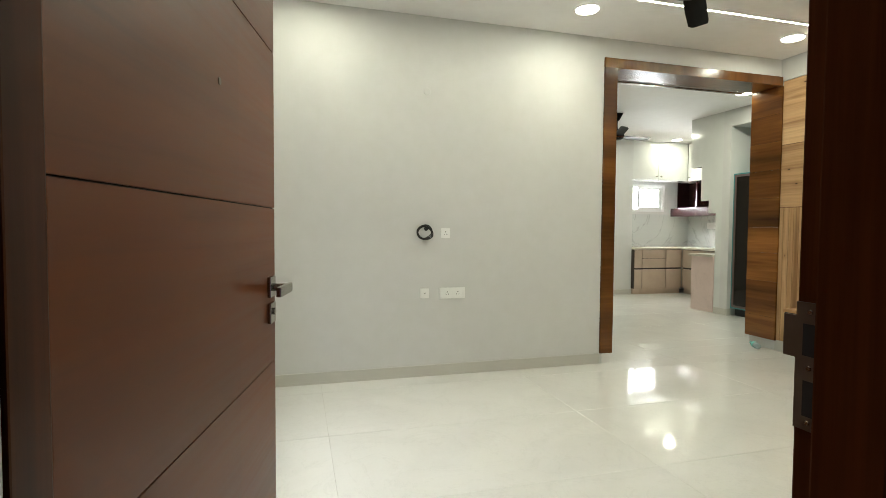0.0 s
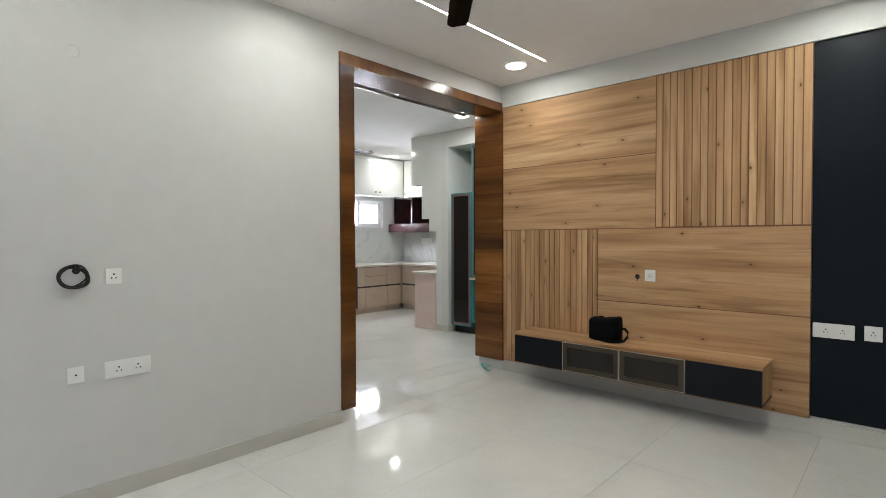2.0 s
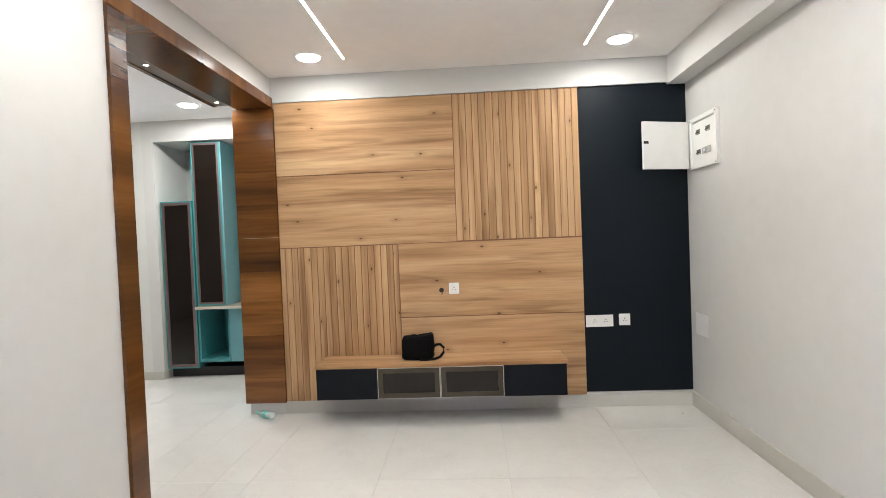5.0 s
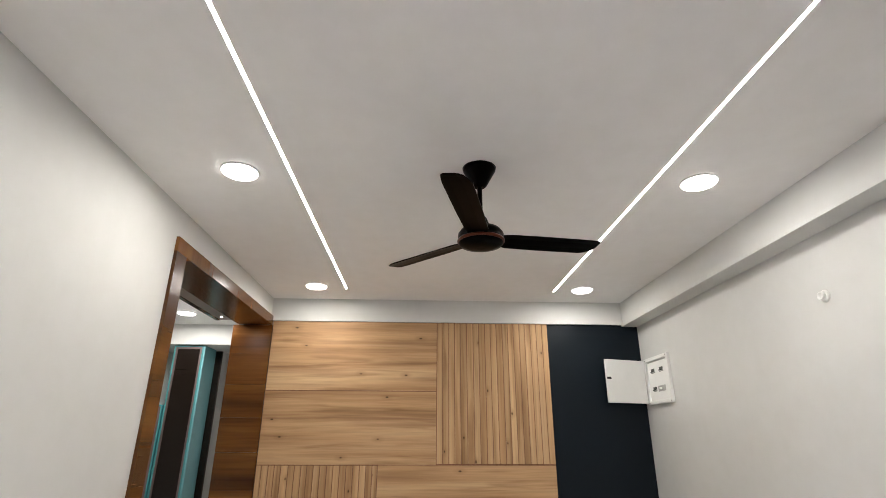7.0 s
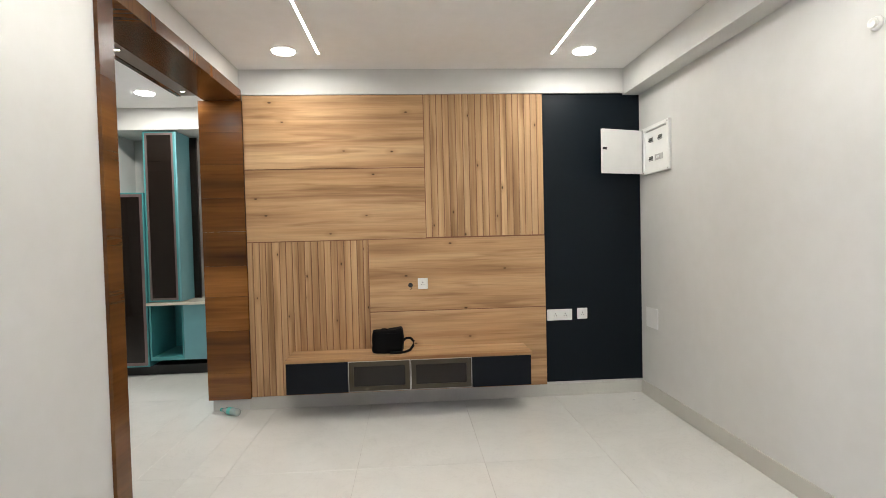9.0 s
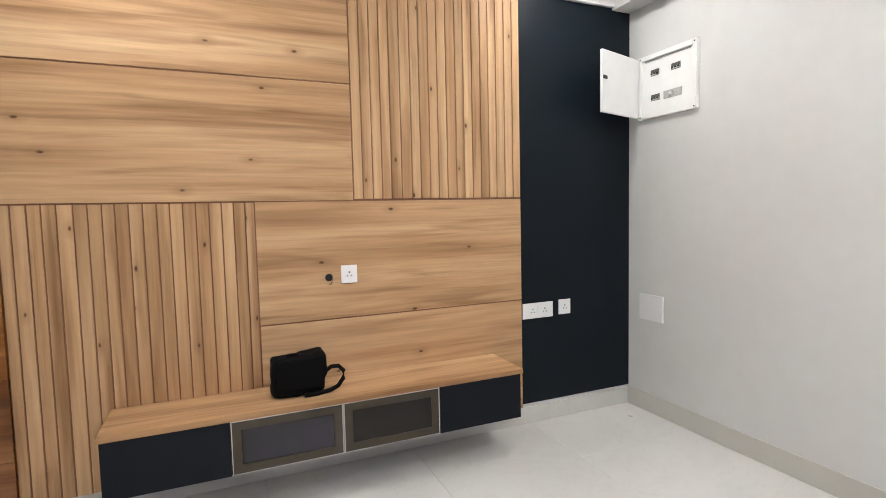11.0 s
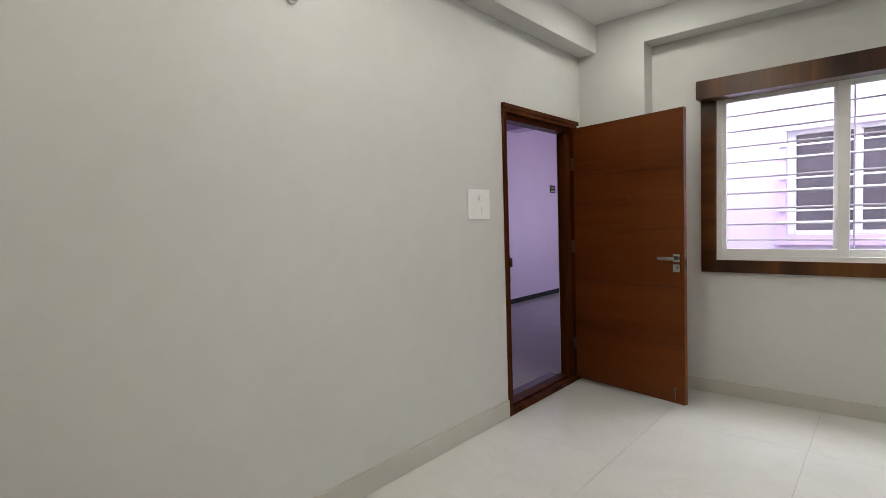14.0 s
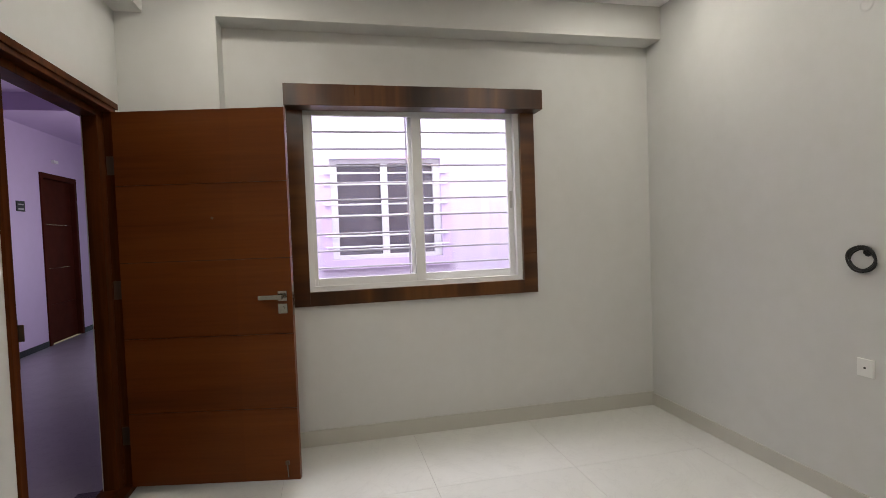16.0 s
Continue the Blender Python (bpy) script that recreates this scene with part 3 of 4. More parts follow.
part("latch", boxes((-0.058, -0.048, WY1 - 0.060, WY1 - 0.046, 1.50, 1.62), bevel=0.002), PLASTIC_GREY, s2)
for i in range(10):
    z = 1.135 + i * 0.1133
    part("window_bar", rod(bmesh.new(), (-0.125, WY0, z), (-0.125, WY1, z), 0.0065, segments=8), GRILL, win)
for y in (1.66, 1.685, 1.765):
    part("window_bar", rod(bmesh.new(), (-0.133, y, WZ0), (-0.133, y, WZ1), 0.0055, segments=8), GRILL, win)

# ---------------------------------------------------------------- ceiling fittings
rim_data = mesh_from("rim", lathe([(0.092, H), (0.092, H - 0.004), (0.089, H - 0.007), (0.085, H - 0.007), (0.084, H - 0.004)], (0, 0, -H), 36), PLASTIC, True)
face_data = mesh_from("diffuser", lathe([(0.0848, -0.004), (0.0848, -0.009), (0.082, -0.0125), (0.060, -0.0145)], (0, 0, 0), 36), LAMP_FACE, True)


def downlight(x, y, group):
    t = thing("ceiling_light", (x, y, H), "round white recessed ceiling light, switched on", "ceiling light", group)
    for nm, d in (("rim", rim_data), ("diffuser", face_data)):
        o = new(nm, d)
        o.parent = t


for x, y in HALL_LAMPS:
    downlight(x, y, "living room ceiling lights")
for x, y in DINING_LAMPS:
    downlight(x, y, "dining ceiling lights")
for y in (0.885, 2.722):
    strip = thing("light_strip", (2.75, y, H), "thin warm white strip light set in the ceiling", "strip light", "ceiling strip lights")
    for d in (-0.0085, 0.0085):
        part("channel_rail", boxes((0.70, 4.805, y + d - 0.0014, y + d + 0.0014, H - 0.0016, H + 0.002)), PLASTIC, strip)
    part("strip_diffuser", boxes((0.702, 4.803, y - 0.0060, y + 0.0060, H - 0.0012, H + 0.001)), STRIP_FACE, strip)


def ceiling_fan(x, y, z, turn, radius, label):
    fan = thing("ceiling_fan", (x, y, z), label, "ceiling fan", "ceiling fans")
    part("canopy", lathe([(0.082, H), (0.078, H - 0.015), (0.034, H - 0.095), (0.022, H - 0.105)], (x, y, 0), 28), FAN_BROWN, fan, smooth=True)
    part("downrod", rod(bmesh.new(), (x, y, H - 0.09), (x, y, z + 0.05), 0.012), FAN_BROWN, fan, smooth=True)
    part("lower_cup", lathe([(0.014, z + 0.13), (0.030, z + 0.11), (0.052, z + 0.05)], (x, y, 0), 28), FAN_BROWN, fan, smooth=True)
    m = part("motor", lathe([(0.05, z + 0.058), (0.092, z + 0.050), (0.106, z + 0.030), (0.108, z - 0.005), (0.098, z - 0.022), (0.060, z - 0.034), (0.02, z - 0.037)], (x, y, 0), 36), FAN_BROWN, fan, smooth=True)
    part("trim_ring", lathe([(0.1085, z + 0.001), (0.1105, z - 0.002), (0.1105, z - 0.006), (0.1060, z - 0.013)], (x, y, 0), 36), COPPER, m, "copper coloured ring", True)
    for k in range(3):
        a = radians(turn + 120 * k)
        bm = bmesh.new()
        rows = []
        for u, w0, w1 in ((0.085, -0.040, 0.040), (0.14, -0.052, 0.056), (0.30, -0.054, 0.062), (radius - 0.06, -0.052, 0.064), (radius - 0.01, -0.046, 0.040), (radius, -0.036, 0.020)):
            tilt = -0.20 + 0.06 * u
            rows.append([Vector((u, w, w * tilt + 0.006 * math.cos(w * 20) + 0.030 * (u - 0.085))) for w in (w0, w0 * 0.4, w1 * 0.4, w1)])
        turn_m = Matrix.Translation((x, y, z + 0.004)) @ Matrix.Rotation(-0.025, 4, "X") @ Matrix.Rotation(a, 4, "Z")
        top = [[bm.verts.new(turn_m @ (p + Vector((0, 0, 0.003)))) for p in r] for r in rows]
        low = [[bm.verts.new(turn_m @ (p - Vector((0, 0, 0.003)))) for p in r] for r in rows]
        for i in range(len(rows) - 1):
            for j in range(3):
                bm.faces.new((top[i][j], top[i + 1][j], top[i + 1][j + 1], top[i][j + 1]))
                bm.faces.new((low[i][j], low[i][j + 1], low[i + 1][j + 1], low[i + 1][j]))
            for j in (0, 3):
                bm.faces.new((top[i][j], low[i][j], low[i + 1][j], top[i + 1][j]))
        for i in (0, len(rows) - 1):
            for j in range(3):
                bm.faces.new((top[i][j], top[i][j + 1], low[i][j + 1], low[i][j]))
        bmesh.ops.recalc_face_normals(bm, faces=bm.faces)
        part("blade", bm, FAN_BROWN, fan)
    return fan


ceiling_fan(2.63, 1.79, 2.492, 44, 0.615, "dark brown three-blade ceiling fan with a copper ring")
ceiling_fan(5.05, 5.98, 2.53, 5, 0.60, "dark brown ceiling fan over the dining area")


# ---------------------------------------------------------------- plates, sockets and the fuse box
class Facing:
    """Boxes laid out on a wall: u along it, z up, w out of it."""

    def __init__(self, wall, at):
        self.wall, self.at = wall, at

    def row(self, u0, u1, z0, z1, w0, w1):
        if self.wall == "north":
            return (u0, u1, self.at - w1, self.at - w0, z0, z1)
        if self.wall == "south":
            return (u0, u1, self.at + w0, self.at + w1, z0, z1)
        return (self.at - w1, self.at - w0, u0, u1, z0, z1)


def plate(face, u0, u1, z0, z1, label, sockets=(), rockers=(), dots=(), knob=None, group="wall plates", category="socket", material=None):
    m = material or PLASTIC
    r = face.row(u0, u1, z0, z1, 0, 0.010)
    t = thing("wall_socket" if sockets else "wall_switch", ((r[0] + r[1]) / 2, (r[2] + r[3]) / 2, z0), label, category, group)
    part("plate", boxes(r, bevel=0.003), m, t)
    for u in sockets:
        zc = (z0 + z1) / 2
        s = part("socket_face", boxes(face.row(u - 0.021, u + 0.021, zc - 0.021, zc + 0.021, 0.010, 0.0115), bevel=0.0008), m, t)
        part("pin_hole", boxes(face.row(u - 0.004, u + 0.004, zc + 0.006, zc + 0.014, 0.0112, 0.0119)), BLACK, s)
        for d in (-0.010, 0.010):
            part("pin_hole", boxes(face.row(u + d - 0.003, u + d + 0.003, zc - 0.012, zc - 0.005, 0.0112, 0.0119)), BLACK, s)
    for u, z, w, h in rockers:
        part("rocker", boxes(face.row(u - w / 2, u + w / 2, z - h / 2, z + h / 2, 0.010, 0.014), bevel=0.0015), m, t)
    for u, z in dots:
        part("outlet", boxes(face.row(u - 0.005, u + 0.005, z - 0.004, z + 0.004, 0.0098, 0.0115)), BLACK, t)
    if knob:
        u, z = knob
        a, b = face.row(u, u, z, z, 0.010, 0.010), face.row(u, u, z, z, 0.024, 0.024)
        part("knob", rod(bmesh.new(), (a[0], a[2], a[4]), (b[0], b[2], b[4]), 0.018, 0.015, 20), m, t, smooth=True)
    return t


NW = Facing("north", N0)
SW = Facing("south", 0.0)
EW = Facing("east", 5.193)
PW = Facing("east", PX)
plate(NW, 1.700, 1.775, 1.115, 1.195, "white single power socket on the white wall", sockets=(1.738,))
plate(NW, 1.530, 1.602, 0.630, 0.710, "white cable outlet plate on the white wall", dots=((1.566, 0.67),), category="outlet")
plate(NW, 1.690, 1.908, 0.622, 0.712, "white double power socket plate with switches", sockets=(1.755, 1.845), rockers=((1.710, 0.667, 0.016, 0.05), (1.800, 0.667, 0.02, 0.05), (1.890, 0.667, 0.016, 0.05)))
plate(PW, 1.908, 1.994, 0.985, 1.080, "white power socket on the oak panelling", sockets=(1.951,))
plate(EW, 0.638, 0.862, 0.668, 0.766, "white double socket plate on the navy wall", sockets=(0.70, 0.79), rockers=((0.745, 0.717, 0.018, 0.05), (0.84, 0.717, 0.018, 0.05)))
plate(EW, 0.500, 0.590, 0.675, 0.771, "white data socket on the navy wall", sockets=(0.545,), rockers=((0.565, 0.742, 0.012, 0.014), (0.525, 0.742, 0.012, 0.014)))
plate(SW, 4.886, 5.084, 0.610, 0.780, "blank white cover plate low on the wall", category="cover plate", material=UPVC)
round_cover = thing("wall_cover", (1.58, N0, 2.28), "round cover painted over in the wall's white", "cover plate")
part("disc", lathe([(0.030, 0.0), (0.028, -0.0012), (0.020, -0.0016)], (1.58, N0, 2.28), 28, "y"), WHITE, round_cover, smooth=True)
plate(SW, 1.478, 1.700, 1.344, 1.532, "white switch plate with fan regulator beside the door", rockers=((1.545, 1.392, 0.05, 0.05), (1.625, 1.392, 0.05, 0.05)), knob=(1.585, 1.478), category="switch plate")

fuse = thing("fuse_box", (4.85, 0, 1.915), "white metal fuse box with its door standing open", "fuse box")
fx0, fx1, fz0, fz1 = 4.639, 5.090, 1.920, 2.316
part("casing", boxes((fx0, fx0 + 0.03, 0, 0.024, fz0, fz1), (fx1 - 0.03, fx1, 0, 0.024, fz0, fz1), (fx0 + 0.03, fx1 - 0.03, 0, 0.024, fz0, fz0 + 0.03), (fx0 + 0.03, fx1 - 0.03, 0, 0.024, fz1 - 0.03, fz1), bevel=0.003), ENAMEL, fuse)
part("cover_sheet", boxes((fx0 + 0.03, fx1 - 0.03, 0.0, 0.008, fz0 + 0.03, fz1 - 0.03)), ENAMEL, fuse)
part("top_shadow_strip", boxes((fx0 + 0.05, fx1 - 0.05, 0.008, 0.012, fz1 - 0.042, fz1 - 0.031)), PLASTIC_GREY, fuse)
for x, z in ((4.962, 2.20), (4.800, 2.20), (4.958, 2.045)):
    w = part("breaker_window", boxes((x - 0.034, x + 0.034, 0.008, 0.0095, z - 0.019, z + 0.019)), BREAKER_DARK, fuse, "dark breaker cut-out")
    part("breaker", boxes((x - 0.031, x + 0.027, 0.0095, 0.013, z - 0.016, z - 0.001), bevel=0.001), PLASTIC_GREY, w)
    for k in range(3):
        part("toggle", boxes((x - 0.028 + k * 0.022, x - 0.016 + k * 0.022, 0.013, 0.018, z - 0.010, z - 0.002)), BLACK, w)
iso = part("isolator", boxes((4.755, 4.890, 0.008, 0.012, 2.020, 2.068), bevel=0.001), PLASTIC_GREY, fuse, "grey isolator switch")
part("toggle", boxes((4.815, 4.837, 0.012, 0.026, 2.034, 2.052), bevel=0.002), PLASTIC, iso)
for x, z in ((fx0 + 0.015, fz0 + 0.012), (fx1 - 0.02, fz0 + 0.014), (fx0 + 0.015, fz1 - 0.015), (fx1 - 0.02, fz1 - 0.015)):
    part("screw", lathe([(0.005, 0.024), (0.004, 0.0265)], (x, 0, z), 10, "y"), BLACK, fuse)
lid = bmesh.new()
box(lid, -0.416, 0, -0.009, 0.009, fz0 + 0.012, fz1 - 0.012, bevel=0.003)
turn_lid = Matrix.Translation((5.085, 0.034, 0)) @ Matrix.Rotation(radians(-73), 4, "Z")
bmesh.ops.transform(lid, matrix=turn_lid, verts=lid.verts)
lid_ob = part("door", lid, ENAMEL, fuse, "white sheet metal door, open")
knob_bm = bmesh.new()
box(knob_bm, -0.411, -0.371, -0.014, -0.009, 2.13, 2.15)
box(knob_bm, -0.411, -0.371, 0.009, 0.014, 2.13, 2.15)
bmesh.ops.transform(knob_bm, matrix=turn_lid, verts=knob_bm.verts)
part("catch", knob_bm, BLACK, lid_ob)

wall_lamp = thing("lamp_holder", (2.875, 0, 2.32), "small white empty lamp holder high on the wall", "lamp holder")
part("base", lathe([(0.031, 0.0), (0.031, 0.007), (0.024, 0.012)], (2.875, 0, 2.32), 24, "y"), PLASTIC, wall_lamp, smooth=True)
part("holder", lathe([(0.019, 0.011), (0.021, 0.028), (0.017, 0.030), (0.014, 0.018)], (2.875, 0, 2.32), 24, "y"), PLASTIC, wall_lamp, smooth=True)

# coil of loose cable hanging from the wall
coil = thing("cable_coil", (1.56, N0 - 0.02, 1.09), "coil of black cable hanging from a hole in the wall", "cable")
rng = random.Random(3)
for k in range(4):
    r, ph = 0.047 + 0.004 * k, rng.random() * 6
    pts = [(1.562 + 1.12 * r * math.cos(a) + 0.003 * math.sin(3 * a + ph), N0 - 0.012 - 0.004 * k - 0.004 * math.sin(2 * a + ph), 1.160 + 0.98 * r * math.sin(a) + 0.003 * math.cos(2 * a + ph)) for a in [2 * math.pi * i / 40 for i in range(40)]]
    part("loop", tube(pts, 0.0050, 6, True), WIRE, coil, smooth=True)
part("cable_tail", tube([(1.577, N0 + 0.002, 1.190), (1.575, N0 - 0.02, 1.192), (1.585, N0 - 0.03, 1.20), (1.60, N0 - 0.025, 1.205), (1.612, N0 - 0.02, 1.19)], 0.006, 6), WIRE, coil)
part("wall_hole", lathe([(0.017, 0.0), (0.017, -0.002), (0.012, -0.0025)], (1.577, N0, 1.190), 18, "y"), BLACK, coil)

# shoulder bag on the media unit
bag = thing("shoulder_bag", (4.99, 2.25, UZ1), "soft black shoulder bag lying on the media unit", "bag")
bm = bmesh.new()
bmesh.ops.create_cube(bm, size=1.0, matrix=Matrix.Translation((5.0, 2.255, UZ1 + 0.098)) @ Matrix.Diagonal((0.12, 0.262, 0.196, 1)))
bmesh.ops.bevel(bm, geom=bm.edges[:], offset=0.034, segments=4, affect="EDGES", profile=0.6)
bmesh.ops.subdivide_edges(bm, edges=[e for e in bm.edges if e.calc_length() > 0.05], cuts=4, use_grid_fill=True)
for v in bm.verts:
    d = noise.noise(v.co * 13) * 0.017 + noise.noise(v.co * 31) * 0.006
    v.co += Vector((d, d * 0.6, d * 0.7 - 0.012 * max(0, (v.co.z - UZ1 - 0.1) / 0.07) * (v.co.y - 2.25) * 4))
    v.co.z = max(v.co.z, UZ1 + 0.001)
part("body", bm, BAG, bag, smooth=True)
part("flap", boxes((4.930, 4.938, 2.150, 2.360, UZ1 + 0.040, UZ1 + 0.170), bevel=0.003), BAG, bag)
part("top_loop", tube([(4.99, 2.31, UZ1 + 0.185), (4.985, 2.30, UZ1 + 0.200), (4.985, 2.27, UZ1 + 0.199), (4.99, 2.25, UZ1 + 0.185)], 0.006, 8), BAG, bag, smooth=True)
part("strap", tube([(4.975, 2.135, UZ1 + 0.095), (4.960, 2.105, UZ1 + 0.122), (4.952, 2.070, UZ1 + 0.124), (4.950, 2.045, UZ1 + 0.098), (4.950, 2.048, UZ1 + 0.060), (4.948, 2.075, UZ1 + 0.026), (4.940, 2.115, UZ1 + 0.013), (4.925, 2.180, UZ1 + 0.011), (4.920, 2.240, UZ1 + 0.012)], 0.0105, 10), BAG, bag, smooth=True)

# water bottle lying on the floor
bot = thing("water_bottle", (5.10, 3.55, FZ), "small clear plastic water bottle lying on the floor", "bottle")
prof = [(0.004, 0.0), (0.028, 0.002), (0.031, 0.02), (0.029, 0.06), (0.031, 0.065), (0.031, 0.115), (0.028, 0.135), (0.013, 0.165), (0.012, 0.18)]
turn_b = Matrix.Translation((5.04, 3.50, FZ + 0.0325)) @ Matrix.Rotation(radians(62), 4, "Z") @ Matrix.Rotation(radians(90), 4, "Y")
for nm, p, mt in (("bottle_body", prof, PET), ("label_sleeve", [(0.0313, 0.070), (0.0316, 0.072), (0.0316, 0.106), (0.0313, 0.108)], GREEN), ("cap", [(0.0145, 0.178), (0.0145, 0.196), (0.012, 0.198)], GREEN)):
    bm = lathe(p, (0, 0, 0), 20)
    bmesh.ops.transform(bm, matrix=turn_b, verts=bm.verts)
    part(nm, bm, mt, bot, smooth=True)

# chip of plaster left on the floor
chip = bmesh.new()
bmesh.ops.create_icosphere(chip, subdivisions=2, radius=0.016, matrix=Matrix.Translation((4.99, 0.172, FZ + 0.005)) @ Matrix.Diagonal((1.2, 0.8, 0.32, 1)))
for v in chip.verts:
    v.co += Vector((1, 1, 0)) * noise.noise(v.co * 60) * 0.006
    v.co.z = max(v.co.z, FZ + 0.0005)
solid("plaster_chip", chip, PLASTIC_GREY, "small grey chip of plaster on the floor tiles", "debris", kind="")

# ---------------------------------------------------------------- dining area and kitchen
solid("wall_dining_west", boxes((1.40, 1.55, N1, 8.3, FZ - 0.05, H)), WHITE, "white wall closing the dining area", "wall")
solid("wall_dining_north", boxes((1.55, 6.56, 7.65, 7.80, FZ - 0.05, H)), WHITE, "white wall at the far side of the dining area", "wall")
solid("wall_kitchen_north", boxes((6.41, 6.56, 7.80, 8.30, FZ - 0.05, H), (6.56, 6.90, 8.15, 8.30, FZ - 0.05, H), (7.68, 8.25, 8.15, 8.30, FZ - 0.05, H), (6.90, 7.68, 8.15, 8.30, FZ - 0.05, 1.55), (6.90, 7.68, 8.15, 8.30, 2.08, H)), WHITE, "white kitchen wall with a small window", "wall")
solid("wall_kitchen_east", boxes((8.25, 8.40, 5.27, 8.30, FZ - 0.05, H)), WHITE, "white kitchen wall with the marble backsplash", "wall")
solid("wall_alcove", boxes((7.05, 7.20, 3.30, 5.27, FZ - 0.05, H), (6.40, 8.25, 5.27, 5.40, FZ - 0.05, H)), WHITE, "white walls of the alcove with the teal cabinet", "wall")
solid("wall_dining_south", boxes((E1, 7.20, 3.30, 3.45, FZ - 0.05, H)), WHITE, "white wall closing the alcove side", "wall")
solid("beam_alcove", boxes((6.40, 7.05, 3.45, 5.27, 2.640, H)), WHITE, "white beam over the alcove", "beam")
solid("wall_partition", boxes((6.40, 6.50, 5.40, 5.51, FZ - 0.05, H), (6.40, 6.50, 5.51, 5.645, 1.44, H), (6.40, 6.50, 5.645, 5.80, 1.63, H), (6.40, 6.50, 5.80, 6.02, 2.14, H)), GLOSS_WHITE, "white stepped partition between dining area and kitchen", "wall")
solid("baseboard_dining", boxes((1.55, 6.56, 7.638, 7.65, FZ, SK), (6.388, 6.40, 5.27, 5.50, FZ, SK), (6.40, 7.05, 5.258, 5.27, FZ, SK)), SKIRT, "grey-beige skirting tile in the dining area", "skirting")
kwin = thing("window_2", (7.37, 8.2, 1.55), "small white kitchen window, bright with daylight", "window", kind="structure")
part("window_frame", boxes((6.90, 6.94, 8.16, 8.22, 1.55, 2.08), (7.62, 7.68, 8.16, 8.22, 1.55, 2.08), (6.94, 7.62, 8.16, 8.22, 1.55, 1.60), (6.94, 7.62, 8.16, 8.22, 2.03, 2.08), bevel=0.003), UPVC, kwin)
ks = part("sash", boxes((7.06, 7.11, 8.175, 8.20, 1.60, 2.03), (7.555, 7.619, 8.175, 8.20, 1.60, 2.03), (7.11, 7.555, 8.175, 8.20, 1.60, 1.645), (7.11, 7.555, 8.175, 8.20, 1.985, 2.03), bevel=0.003), UPVC, kwin)
part("pane", boxes((7.11, 7.555, 8.185, 8.189, 1.645, 1.985)), CLEAR, ks).visible_shadow = False
part("pane", boxes((6.94, 7.08, 8.205, 8.209, 1.60, 2.03)), CLEAR, kwin).visible_shadow = False
solid("backdrop", boxes((5.5, 9.5, 9.3, 9.32, 0.0, 4.0)), SKY_CARD, "bright pale sky outside the kitchen window", "sky")


def base_cabinet(x0, x1, y0, y1, front, drawers, label):
    t = thing("base_cabinet", ((x0 + x1) / 2, (y0 + y1) / 2, FZ), label, "kitchen cabinet", "kitchen base cabinets")
    part("plinth", boxes((x0, x1 - (0.05 if front == "x" else 0), y0 + (0.05 if front == "y" else 0), y1, FZ, 0.10) if front == "y" else (x0 + 0.05, x1, y0, y1, FZ, 0.10)), BEIGE, t)
    if front == "y":
        part("carcass", boxes((x0, x1, y0 + 0.02, y1, 0.10, 0.825)), CABINET_IN, t)
    else:
        part("carcass", boxes((x0 + 0.02, x1, y0, y1, 0.10, 0.825)), CABINET_IN, t)
    for z0, z1 in drawers:
        r = (x0 + 0.003, x1 - 0.003, y0, y0 + 0.019, z0, z1) if front == "y" else (x0, x0 + 0.019, y0 + 0.003, y1 - 0.003, z0, z1)
        part("drawer_front", boxes(r, bevel=0.002), BEIGE, t)
    return t


DR = ((0.10, 0.455), (0.485, 0.655), (0.662, 0.815))
DR2 = ((0.10, 0.455), (0.485, 0.815))
base_cabinet(6.565, 6.72, 7.55, 8.145, "y", DR2, "narrow beige kitchen base cabinet")
base_cabinet(6.725, 7.24, 7.55, 8.145, "y", DR, "beige kitchen drawer cabinet below the window")
base_cabinet(7.245, 7.60, 7.55, 8.145, "y", DR2, "beige kitchen base cabinet in the corner")
base_cabinet(7.605, 8.245, 6.75, 7.545, "x", DR2, "beige kitchen base cabinet along the side wall")
base_cabinet(7.605, 8.245, 5.96, 6.745, "x", DR2, "beige kitchen base cabinet below the sink")
tagged(solid("worktop", boxes((6.56, 8.25, 7.52, 8.15, 0.826, 0.862), (7.575, 8.25, 5.96, 7.52, 0.826, 0.862), bevel=0.003), COUNTER, "pale stone kitchen worktop with a sink", "worktop", kind="structure"))
solid("backsplash", boxes((6.56, 8.238, 8.138, 8.15, 0.862, 1.50), (8.238, 8.25, 5.40, 8.138, 0.862, 1.46)), MARBLE, "white marble backsplash tiles with grey veins", "backsplash")
pen = thing("peninsula", (6.6, 5.73, FZ), "pink-beige stone clad kitchen peninsula with a pale top", "kitchen counter")
part("side_panel", boxes((6.385, 6.41, 5.515, 5.94, FZ, 0.805), bevel=0.002), PINKISH, pen)
part("body", boxes((6.411, 7.57, 5.52, 5.935, FZ, 0.805)), BEIGE, pen)
part("top", boxes((6.35, 7.57, 5.512, 5.97, 0.806, 0.838), bevel=0.003), COUNTER, pen)


